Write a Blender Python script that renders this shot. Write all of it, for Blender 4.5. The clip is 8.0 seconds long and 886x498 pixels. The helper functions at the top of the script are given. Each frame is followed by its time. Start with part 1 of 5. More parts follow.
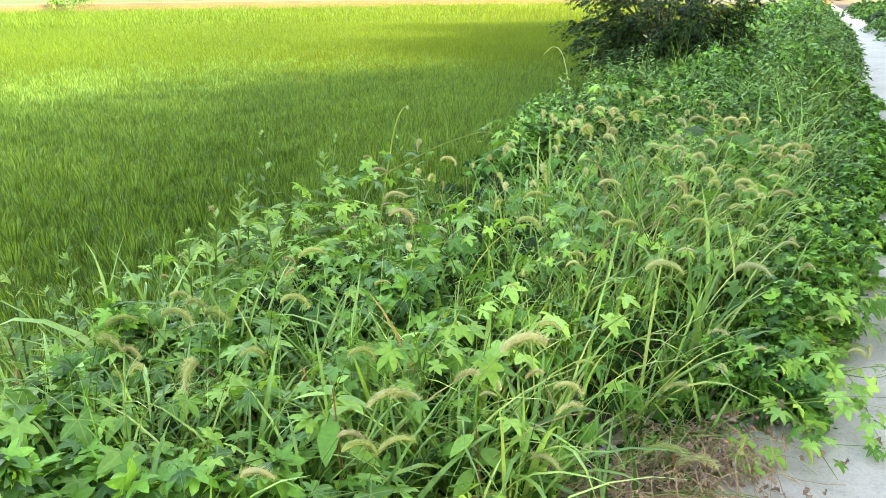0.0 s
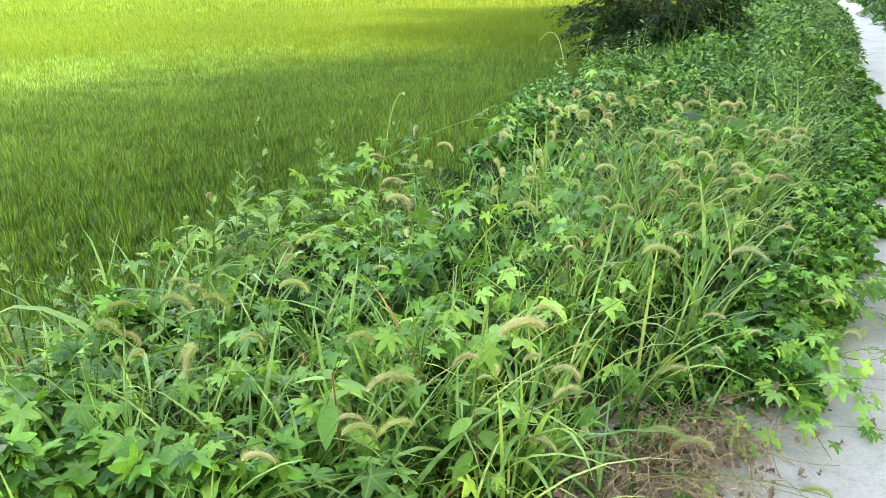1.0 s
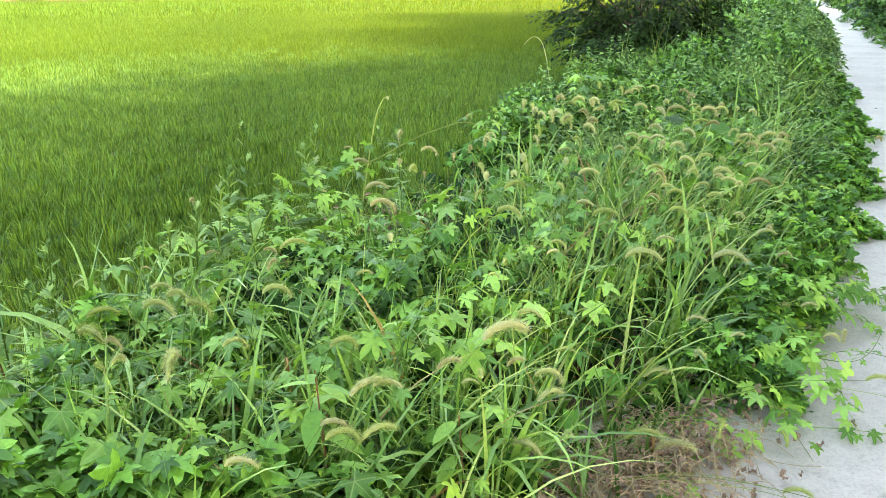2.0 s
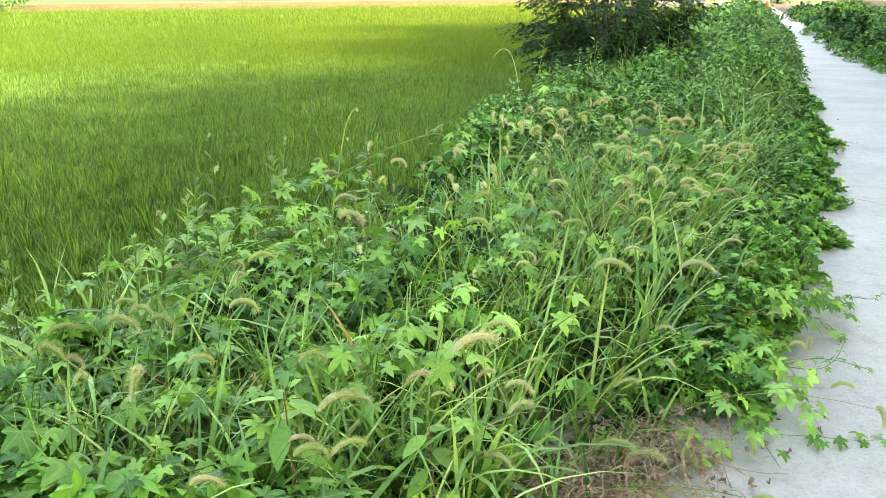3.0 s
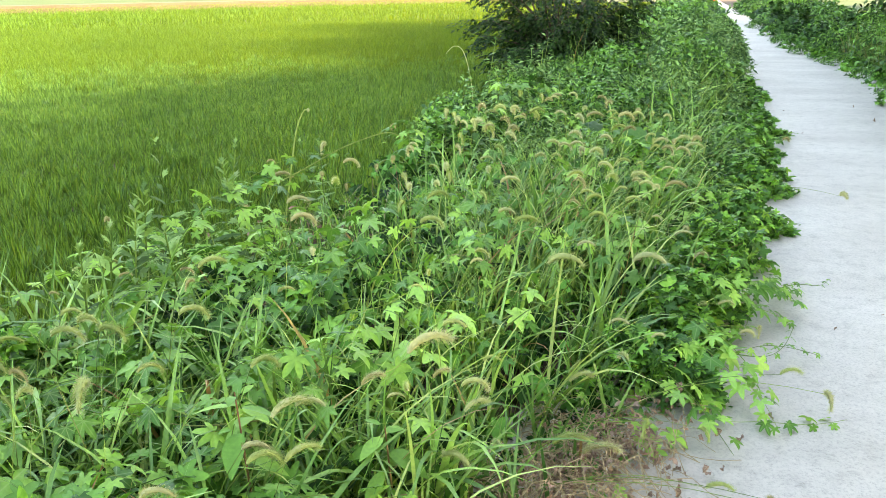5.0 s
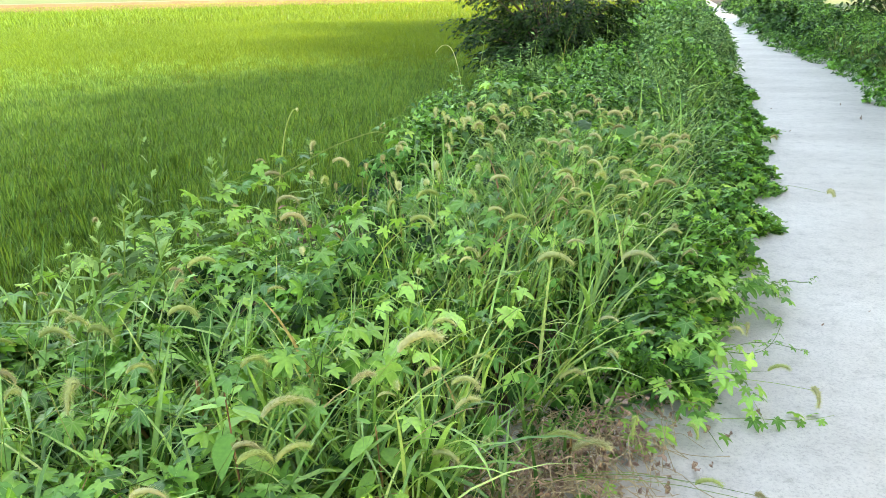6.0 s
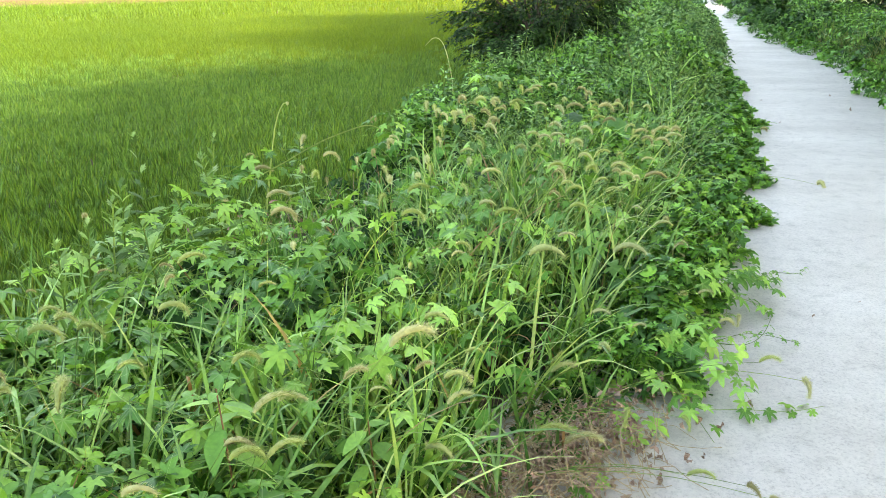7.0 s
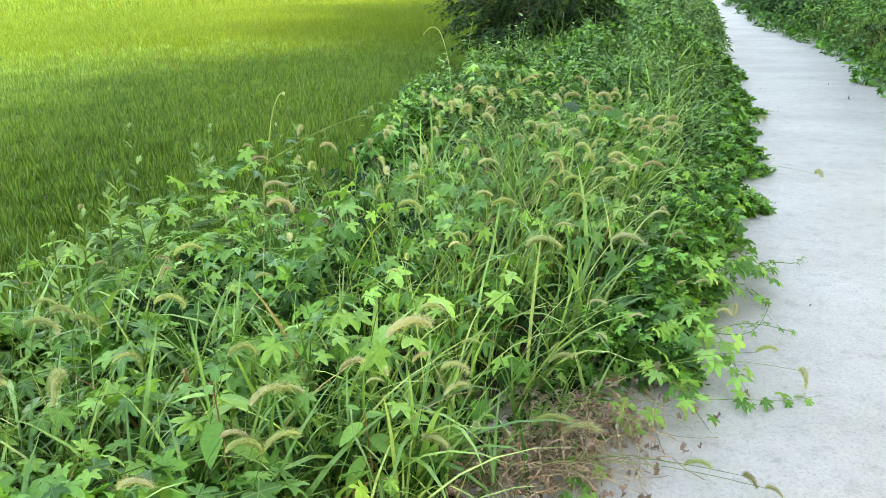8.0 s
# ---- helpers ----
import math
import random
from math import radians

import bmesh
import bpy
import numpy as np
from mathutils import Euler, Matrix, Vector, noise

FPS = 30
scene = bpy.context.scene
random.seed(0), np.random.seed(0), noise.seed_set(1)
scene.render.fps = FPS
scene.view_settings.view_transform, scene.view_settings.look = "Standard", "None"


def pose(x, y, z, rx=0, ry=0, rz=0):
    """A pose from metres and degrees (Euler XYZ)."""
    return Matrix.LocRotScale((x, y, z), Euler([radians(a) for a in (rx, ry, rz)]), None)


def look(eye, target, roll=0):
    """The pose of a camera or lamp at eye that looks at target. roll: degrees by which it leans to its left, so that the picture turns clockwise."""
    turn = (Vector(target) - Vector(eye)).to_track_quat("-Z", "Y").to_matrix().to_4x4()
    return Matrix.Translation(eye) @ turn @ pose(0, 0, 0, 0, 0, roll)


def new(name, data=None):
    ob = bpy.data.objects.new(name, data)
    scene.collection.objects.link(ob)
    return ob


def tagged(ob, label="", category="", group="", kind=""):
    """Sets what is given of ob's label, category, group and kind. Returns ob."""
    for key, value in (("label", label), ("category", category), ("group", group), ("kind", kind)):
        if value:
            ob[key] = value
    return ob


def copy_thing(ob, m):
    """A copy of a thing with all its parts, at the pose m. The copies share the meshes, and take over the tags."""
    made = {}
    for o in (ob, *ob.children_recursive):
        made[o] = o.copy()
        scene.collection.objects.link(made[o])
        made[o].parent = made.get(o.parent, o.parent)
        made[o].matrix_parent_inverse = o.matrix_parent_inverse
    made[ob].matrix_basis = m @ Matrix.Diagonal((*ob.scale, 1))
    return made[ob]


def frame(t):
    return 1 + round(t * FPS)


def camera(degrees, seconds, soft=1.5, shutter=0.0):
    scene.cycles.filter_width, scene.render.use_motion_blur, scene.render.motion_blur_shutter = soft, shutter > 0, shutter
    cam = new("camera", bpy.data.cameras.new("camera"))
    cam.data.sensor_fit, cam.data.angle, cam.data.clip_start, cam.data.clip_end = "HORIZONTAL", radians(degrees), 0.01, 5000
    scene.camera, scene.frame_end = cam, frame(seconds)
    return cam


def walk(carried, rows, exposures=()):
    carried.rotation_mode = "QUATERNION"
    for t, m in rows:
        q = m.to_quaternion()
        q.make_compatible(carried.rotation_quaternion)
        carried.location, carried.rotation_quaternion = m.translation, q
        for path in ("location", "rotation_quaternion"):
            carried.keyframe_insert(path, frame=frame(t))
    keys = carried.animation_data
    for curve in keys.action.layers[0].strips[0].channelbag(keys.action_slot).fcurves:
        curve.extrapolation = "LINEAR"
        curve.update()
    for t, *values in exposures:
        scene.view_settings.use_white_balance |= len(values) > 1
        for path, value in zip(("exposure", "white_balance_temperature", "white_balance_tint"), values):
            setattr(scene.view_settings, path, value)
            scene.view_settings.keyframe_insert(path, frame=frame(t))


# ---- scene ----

cam = camera(58.8, 8.0, soft=0.6)
PATH = [
    (0.0, pose(-0.016, -0.004, 1.497, 71.10, 0.44, 25.33)),
    (0.5, pose(-0.015, -0.004, 1.494, 70.74, 0.71, 25.19)),
    (1.0, pose(-0.013, -0.016, 1.496, 70.14, 0.65, 25.01)),
    (1.5, pose(-0.010, -0.018, 1.497, 70.16, 0.53, 24.62)),
    (3.0, pose(-0.002, -0.007, 1.499, 71.21, 0.19, 21.90)),
    (3.5, pose(0.000, 0.000, 1.500, 71.40, 0.00, 20.70)),
    (4.0, pose(0.002, 0.003, 1.499, 71.33, 0.06, 19.84)),
    (4.5, pose(0.009, 0.007, 1.501, 71.10, 0.48, 19.13)),
    (6.0, pose(0.018, 0.004, 1.504, 70.91, 0.75, 17.85)),
    (6.5, pose(0.018, -0.001, 1.508, 70.79, 0.79, 17.46)),
    (7.0, pose(0.017, 0.009, 1.504, 70.41, 0.90, 17.16)),
    (7.5, pose(0.023, 0.009, 1.510, 69.91, 1.07, 17.00)),
    (8.0, pose(0.022, 0.016, 1.507, 69.65, 1.03, 17.01)),
]
walk(cam, PATH, exposures=[(0.0, 3.3, 9300, 13), (3.0, 3.25, 9200, 12), (8.0, 3.18, 9100, 12)])

# ---- light: hazy summer sun beyond the tree row, open sky over the paddy ----
SUN_AZ, SUN_EL = 12.0, 40.0   # degrees from +x towards +y, and above the horizon
world = bpy.data.worlds.new("world")
scene.world = world
world.use_nodes = True
wn = world.node_tree.nodes
sky = wn.new("ShaderNodeTexSky")
sky.sky_type = "NISHITA"
sky.sun_disc = False
sky.sun_elevation = radians(SUN_EL)
sky.sun_rotation = radians(90 - SUN_AZ)
sky.dust_density = 1.5
wn["Background"].inputs["Strength"].default_value = 0.135
world.node_tree.links.new(sky.outputs[0], wn["Background"].inputs["Color"])
sun_data = bpy.data.lights.new("sun", "SUN")
sun_data.energy, sun_data.angle, sun_data.color = 2.4, radians(2.0), (1.0, 0.88, 0.67)
sun = new("sun", sun_data)
sd = Vector((math.cos(radians(SUN_AZ)) * math.cos(radians(SUN_EL)),
             math.sin(radians(SUN_AZ)) * math.cos(radians(SUN_EL)), math.sin(radians(SUN_EL))))
sun.matrix_world = look(sd * 60, (0, 0, 0))


# ---- materials ----
def ramp(nt, fac, stops):
    r = nt.nodes.new("ShaderNodeValToRGB")
    e = r.color_ramp.elements
    while len(e) < len(stops):
        e.new(0.5)
    for k, (p, c) in enumerate(stops):
        e[k].position, e[k].color = p, (*c, 1)
    nt.links.new(fac, r.inputs["Fac"])
    return r.outputs["Color"]


def tex_noise(nt, scale, detail=4.0, rough=0.6, coords="Object"):
    tc = nt.nodes.new("ShaderNodeTexCoord")
    n = nt.nodes.new("ShaderNodeTexNoise")
    n.inputs["Scale"].default_value, n.inputs["Detail"].default_value, n.inputs["Roughness"].default_value = scale, detail, rough
    nt.links.new(tc.outputs[coords], n.inputs["Vector"])
    return n.outputs["Fac"]


def mixcol(nt, fac, a, b, blend="MIX"):
    m = nt.nodes.new("ShaderNodeMix")
    m.data_type, m.blend_type = "RGBA", blend
    if isinstance(fac, float):
        m.inputs[0].default_value = fac
    else:
        nt.links.new(fac, m.inputs[0])
    for sock, v in ((m.inputs[6], a), (m.inputs[7], b)):
        if isinstance(v, tuple):
            sock.default_value = (*v, 1)
        else:
            nt.links.new(v, sock)
    return m.outputs[2]


def leaf_material(name, dark, light, odd=None, trans=0.3, rough=0.45, per_object=False, patch=1.2, glow=(1.5, 1.4, 0.75), spec=0.28):
    """Thin leaf: glossy cuticle over a part-translucent blade, varied leaf by leaf and in patches."""
    m = bpy.data.materials.new(name)
    m.use_nodes = True
    nt = m.node_tree
    b = nt.nodes["Principled BSDF"]
    if per_object:
        rnd = nt.nodes.new("ShaderNodeObjectInfo").outputs["Random"]
    else:
        rnd = nt.nodes.new("ShaderNodeNewGeometry").outputs["Random Per Island"]
    light = tuple(min(0.6, c * 1.25) for c in light)
    stops = [(0.0, tuple(c * 0.75 for c in dark)), (0.3, dark), (0.8, light)]
    if odd:
        stops += [(0.955, light), (0.985, odd)]
    col = ramp(nt, rnd, stops)
    tc = nt.nodes.new("ShaderNodeNewGeometry")
    n = nt.nodes.new("ShaderNodeTexNoise")
    n.inputs["Scale"].default_value, n.inputs["Detail"].default_value = patch, 3.0
    nt.links.new(tc.outputs["Position"], n.inputs["Vector"])
    tone = ramp(nt, n.outputs["Fac"], [(0.3, (0.72, 0.78, 0.75)), (0.7, (1.12, 1.08, 1.0))])
    col = mixcol(nt, 1.0, col, tone, "MULTIPLY")
    n2 = nt.nodes.new("ShaderNodeTexNoise")
    n2.inputs["Scale"].default_value, n2.inputs["Detail"].default_value = 90.0, 2.0
    nt.links.new(tc.outputs["Position"], n2.inputs["Vector"])
    col = mixcol(nt, 1.0, col, ramp(nt, n2.outputs["Fac"], [(0.3, (0.85, 0.87, 0.85)), (0.7, (1.1, 1.1, 1.05))]), "MULTIPLY")
    nt.links.new(col, b.inputs["Base Color"])
    b.inputs["Roughness"].default_value = rough
    b.inputs["Specular IOR Level"].default_value = spec
    tr = nt.nodes.new("ShaderNodeBsdfTranslucent")
    tcol = mixcol(nt, 1.0, col, glow, "MULTIPLY")
    nt.links.new(tcol, tr.inputs["Color"])
    mix = nt.nodes.new("ShaderNodeMixShader")
    mix.inputs[0].default_value = trans
    nt.links.new(b.outputs[0], mix.inputs[1])
    nt.links.new(tr.outputs[0], mix.inputs[2])
    nt.links.new(mix.outputs[0], nt.nodes["Material Output"].inputs["Surface"])
    return m


def rough_material(name, stops, scale, rough=0.9, bump=0.4, fine=60.0, metal=0.0):
    """Earthy or painted surface: two scales of noise in colour and relief."""
    m = bpy.data.materials.new(name)
    m.use_nodes = True
    nt = m.node_tree
    b = nt.nodes["Principled BSDF"]
    big = tex_noise(nt, scale, 5.0)
    small = tex_noise(nt, fine, 3.0)
    col = ramp(nt, big, stops)
    col = mixcol(nt, 1.0, col, ramp(nt, small, [(0.3, (0.78, 0.78, 0.78)), (0.7, (1.12, 1.12, 1.12))]), "MULTIPLY")
    nt.links.new(col, b.inputs["Base Color"])
    b.inputs["Roughness"].default_value, b.inputs["Metallic"].default_value = rough, metal
    bp = nt.nodes.new("ShaderNodeBump")
    bp.inputs["Strength"].default_value, bp.inputs["Distance"].default_value = bump, 0.01
    nt.links.new(small, bp.inputs["Height"])
    nt.links.new(bp.outputs[0], b.inputs["Normal"])
    return m


def concrete_material():
    m = bpy.data.materials.new("pale_concrete")
    m.use_nodes = True
    nt = m.node_tree
    b = nt.nodes["Principled BSDF"]
    tc = nt.nodes.new("ShaderNodeTexCoord")
    mp = nt.nodes.new("ShaderNodeMapping")
    mp.inputs["Scale"].default_value = (0.8, 1.5, 1.0)
    nt.links.new(tc.outputs["Object"], mp.inputs["Vector"])
    bands = nt.nodes.new("ShaderNodeTexNoise")
    bands.inputs["Scale"].default_value, bands.inputs["Detail"].default_value = 1.0, 5.0
    nt.links.new(mp.outputs[0], bands.inputs["Vector"])
    col = ramp(nt, bands.outputs["Fac"], [(0.3, (0.47, 0.435, 0.375)), (0.5, (0.556, 0.517, 0.452)), (0.7, (0.622, 0.584, 0.515))])
    grain = tex_noise(nt, 85.0, 6.0, 0.8)
    col = mixcol(nt, 1.0, col, ramp(nt, grain, [(0.38, (0.74, 0.74, 0.73)), (0.48, (0.98, 0.98, 0.98)), (0.64, (1.08, 1.08, 1.08))]), "MULTIPLY")
    scuff = tex_noise(nt, 11.0, 6.0, 0.7)
    col = mixcol(nt, 1.0, col, ramp(nt, scuff, [(0.34, (0.84, 0.84, 0.83)), (0.46, (1.0, 1.0, 1.0)), (0.68, (1.08, 1.08, 1.08))]), "MULTIPLY")
    spots = tex_noise(nt, 5.0, 8.0, 0.8)
    col = mixcol(nt, 1.0, col, ramp(nt, spots, [(0.26, (0.62, 0.6, 0.56)), (0.36, (1.0, 1.0, 1.0))]), "MULTIPLY")
    nt.links.new(col, b.inputs["Base Color"])
    b.inputs["Roughness"].default_value = 0.62
    bp = nt.nodes.new("ShaderNodeBump")
    bp.inputs["Strength"].default_value, bp.inputs["Distance"].default_value = 0.7, 0.005
    nt.links.new(grain, bp.inputs["Height"])
    nt.links.new(bp.outputs[0], b.inputs["Normal"])
    return m


M_CONCRETE = concrete_material()
M_FARROAD = rough_material("weathered_road", [(0.3, (0.17, 0.165, 0.155)), (0.7, (0.24, 0.23, 0.215))], 0.6, 0.9, 0.3, 8.0)
M_SOIL = rough_material("damp_soil", [(0.3, (0.05, 0.035, 0.022)), (0.7, (0.12, 0.085, 0.055))], 3.0, 0.95, 0.8)
M_GROUND = rough_material("field_ground", [(0.3, (0.026, 0.06, 0.006)), (0.5, (0.038, 0.075, 0.008)), (0.7, (0.055, 0.085, 0.015))], 0.15, 0.95, 0.5, 8.0)
M_DIRT = rough_material("tan_dirt", [(0.3, (0.1, 0.07, 0.038)), (0.7, (0.15, 0.11, 0.06))], 0.4, 0.95, 0.5, 6.0)
M_LITTER = rough_material("dry_litter", [(0.32, (0.14, 0.08, 0.055)), (0.5, (0.33, 0.21, 0.145)), (0.68, (0.56, 0.43, 0.32))], 12.0, 0.9, 0.5)
M_STRAW = rough_material("straw", [(0.3, (0.3, 0.22, 0.11)), (0.7, (0.5, 0.4, 0.24))], 20.0, 0.8, 0.3)
M_BARK = rough_material("grey_brown_bark", [(0.3, (0.06, 0.045, 0.035)), (0.7, (0.16, 0.13, 0.10))], 9.0, 0.9, 0.8)
M_RICE = leaf_material("rice_blade", (0.058, 0.17, 0.048), (0.115, 0.27, 0.08), (0.18, 0.32, 0.1), 0.36, 0.45, patch=0.35, glow=(2.75, 1.5, 0.35), spec=0.3)
M_RICEFAR = leaf_material("rice_blade_far", (0.056, 0.15, 0.026), (0.077, 0.18, 0.034), None, 0.42, 0.5, patch=0.12, glow=(3.2, 1.62, 0.3), spec=0.2)
M_GRASS = leaf_material("weed_grass_blade", (0.07, 0.18, 0.045), (0.22, 0.4, 0.11), (0.34, 0.19, 0.1), 0.33, 0.36, spec=0.5)
M_BLADE = leaf_material("tuft_blade", (0.12, 0.28, 0.065), (0.28, 0.47, 0.13), (0.4, 0.2, 0.1), 0.25, 0.36, per_object=True, spec=0.5)
M_TAWNY = leaf_material("tawny_grass_blade", (0.1, 0.16, 0.04), (0.24, 0.28, 0.1), (0.4, 0.3, 0.15), 0.25, 0.5)
M_SWEEP = leaf_material("pale_grass_blade", (0.16, 0.3, 0.065), (0.38, 0.54, 0.17), (0.44, 0.26, 0.14), 0.28, 0.38, spec=0.5)
M_MUGMASS = leaf_material("mugwort_foliage", (0.075, 0.18, 0.06), (0.21, 0.37, 0.135), (0.3, 0.46, 0.2), 0.14, 0.6)
M_HOPBUSH = leaf_material("hop_foliage", (0.052, 0.17, 0.034), (0.185, 0.43, 0.08), (0.3, 0.52, 0.08), 0.16, 0.42)
M_GOURD = leaf_material("gourd_leaf", (0.03, 0.09, 0.022), (0.05, 0.15, 0.035), None, 0.2, 0.5, per_object=True)
M_MUGLEAF = leaf_material("mugwort_leaf", (0.12, 0.24, 0.08), (0.24, 0.39, 0.15), (0.3, 0.42, 0.24), 0.25, 0.6, per_object=True)
M_WEEDLEAF = leaf_material("weed_leaf", (0.08, 0.21, 0.055), (0.18, 0.38, 0.1), (0.26, 0.5, 0.09), 0.3, 0.45, per_object=True)
M_STEM = leaf_material("grass_stem", (0.12, 0.22, 0.04), (0.22, 0.32, 0.08), (0.28, 0.12, 0.08), 0.15, 0.5, per_object=True)
M_HOP = leaf_material("hop_leaf", (0.08, 0.245, 0.045), (0.25, 0.52, 0.1), (0.36, 0.6, 0.1), 0.22, 0.4, per_object=True, spec=0.35)
def add_veins(mat, step, strength=0.45):
    """Pale veins running out along each lobe of a palmate leaf."""
    nt = mat.node_tree
    b = nt.nodes["Principled BSDF"]
    src = b.inputs["Base Color"].links[0].from_socket
    sep = nt.nodes.new("ShaderNodeSeparateXYZ")
    nt.links.new(nt.nodes.new("ShaderNodeTexCoord").outputs["Object"], sep.inputs[0])

    def calc(op, a, c=0.0):
        n = nt.nodes.new("ShaderNodeMath")
        n.operation = op
        for sock, v in zip(n.inputs, (a, c)):
            if isinstance(v, float):
                sock.default_value = v
            else:
                nt.links.new(v, sock)
        return n.outputs[0]
    x, y = sep.outputs[0], sep.outputs[1]
    turn = calc("DIVIDE", calc("ARCTAN2", y, x), radians(step))
    off = calc("ABSOLUTE", calc("SUBTRACT", turn, calc("ROUND", turn)))
    rad = calc("SQRT", calc("ADD", calc("MULTIPLY", x, x), calc("MULTIPLY", y, y)))
    dist = calc("MULTIPLY", calc("MULTIPLY", off, rad), radians(step))
    line = ramp(nt, dist, [(0.008, (strength, strength, strength)), (0.03, (0.0, 0.0, 0.0))])
    sepc = nt.nodes.new("ShaderNodeSeparateColor")
    nt.links.new(line, sepc.inputs[0])
    nt.links.new(mixcol(nt, sepc.outputs[0], src, (0.3, 0.46, 0.16)), b.inputs["Base Color"])


M_HOP7 = leaf_material("hop_leaf_seven", (0.08, 0.245, 0.045), (0.25, 0.52, 0.1), (0.36, 0.6, 0.1), 0.22, 0.4, per_object=True, spec=0.35)
add_veins(M_HOP, 62.5)
add_veins(M_HOP7, 280 / 6)
M_HOPYOUNG = leaf_material("young_hop_leaf", (0.14, 0.34, 0.065), (0.23, 0.43, 0.095), None, 0.26, 0.45, per_object=True)
# Hop leaf again, darkened so its colour holds the shade between plants.
M_HOPSHADED = leaf_material("hop_leaf_shaded", (0.017, 0.062, 0.013), (0.1, 0.28, 0.06), (0.24, 0.46, 0.06), 0.12, 0.55, spec=0.1)
M_SHRUB = leaf_material("verge_shrub_leaf", (0.045, 0.14, 0.034), (0.18, 0.39, 0.09), (0.26, 0.48, 0.09), 0.16, 0.42)
# Weed leaf with the tree shade beyond the path put into its colour.
M_TREESHADED = leaf_material("tree_shaded_leaf", (0.025, 0.08, 0.022), (0.075, 0.18, 0.05), (0.14, 0.3, 0.07), 0.12, 0.5, spec=0.2)
# Small tree's own leaf; far shrubs and trees reuse it as painted shade.
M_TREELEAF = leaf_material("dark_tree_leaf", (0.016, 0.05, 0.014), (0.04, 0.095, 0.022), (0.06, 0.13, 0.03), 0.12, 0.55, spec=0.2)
M_SEED = leaf_material("green_seed_head", (0.44, 0.53, 0.19), (0.6, 0.65, 0.3), None, 0.32, 0.7, per_object=True, glow=(1.2, 1.2, 0.8))
M_SEEDBROWN = leaf_material("tawny_seed_head", (0.43, 0.39, 0.2), (0.54, 0.48, 0.28), None, 0.28, 0.7, per_object=True, glow=(1.1, 1.0, 0.6))


def plain_material(name, col, rough, metal=0.0):
    return rough_material(name, [(0.3, tuple(c * 0.9 for c in col)), (0.7, col)], 2.0, rough, 0.05, 30.0, metal)


M_TENT = plain_material("grey_tent_cloth", (0.3, 0.31, 0.32), 0.8)
M_YELLOW = plain_material("yellow_cloth", (0.6, 0.42, 0.05), 0.8)
M_WHITE = plain_material("white_paint", (0.75, 0.75, 0.75), 0.35)
M_RED = plain_material("red_car_paint", (0.5, 0.03, 0.03), 0.3)
M_ORANGE = plain_material("orange_plastic", (0.7, 0.16, 0.04), 0.5)
M_RUBBER = plain_material("black_rubber", (0.03, 0.03, 0.03), 0.8)
M_GLASS = plain_material("dark_window_glass", (0.02, 0.025, 0.03), 0.08)


# ---- mesh helpers ----
def quads_mesh(name, V, F, smooth=True):
    """A mesh of quads from arrays."""
    me = bpy.data.meshes.new(name)
    V, F = np.asarray(V, np.float32), np.asarray(F, np.int32)
    me.vertices.add(len(V))
    me.vertices.foreach_set("co", V.ravel())
    me.loops.add(F.size)
    me.loops.foreach_set("vertex_index", F.ravel())
    me.polygons.add(len(F))
    me.polygons.foreach_set("loop_start", np.arange(0, F.size, 4, dtype=np.int32))
    if smooth:
        me.polygons.foreach_set("use_smooth", np.ones(len(F), bool))
    me.update()
    me.validate()
    return me


def part(name, me, mat, parent=None, m=None, label=""):
    """Links a mesh (or a bmesh) as one object, under a thing where one is given."""
    if isinstance(me, bmesh.types.BMesh):
        bm, me = me, bpy.data.meshes.new(name)
        bm.to_mesh(me)
        bm.free()
    if not me.materials:
        me.materials.append(mat)
    ob = new(name, me)
    if parent:
        ob.parent = parent
    if m is not None:
        ob.matrix_basis = m
    return tagged(ob, label)


def merge(pieces):
    """Joins (V, F) arrays."""
    Vs, Fs, k = [], [], 0
    for V, F in pieces:
        Vs.append(V)
        Fs.append(F + k)
        k += len(V)
    return np.concatenate(Vs), np.concatenate(Fs)


def blades(base, length, az, lean, bend, width, k=4, belly=0.35, twist=None):
    """Grass blades as tapering strips: lean at the foot, more and more bend to the tip."""
    n = len(base)
    s = np.linspace(0, 1, k + 1)
    d = np.stack([np.cos(az), np.sin(az), np.zeros(n)], 1)
    ang = az + np.pi / 2 if twist is None else az + np.pi / 2 + twist
    side = np.stack([np.cos(ang), np.sin(ang), np.zeros(n)], 1)
    pos = np.array(base, float)
    V = np.empty((n, k + 1, 2, 3))
    for i in range(k + 1):
        w = width * ((0.55 + 0.45 * min(1, s[i] / belly)) * (1 - s[i]) ** 0.7 + 0.03)
        V[:, i, 0] = pos - side * (w / 2)[:, None]
        V[:, i, 1] = pos + side * (w / 2)[:, None]
        th = lean + bend * ((s[i] + 0.5 / k) ** 1.6)
        pos = pos + (length / k)[:, None] * (d * np.sin(th)[:, None] + np.array([0, 0, 1.0]) * np.cos(th)[:, None])
    q = np.array([[2 * i, 2 * i + 1, 2 * i + 3, 2 * i + 2] for i in range(k)])
    F = (q[None] + (np.arange(n) * 2 * (k + 1))[:, None, None]).reshape(-1, 4)
    return V.reshape(-1, 3), F


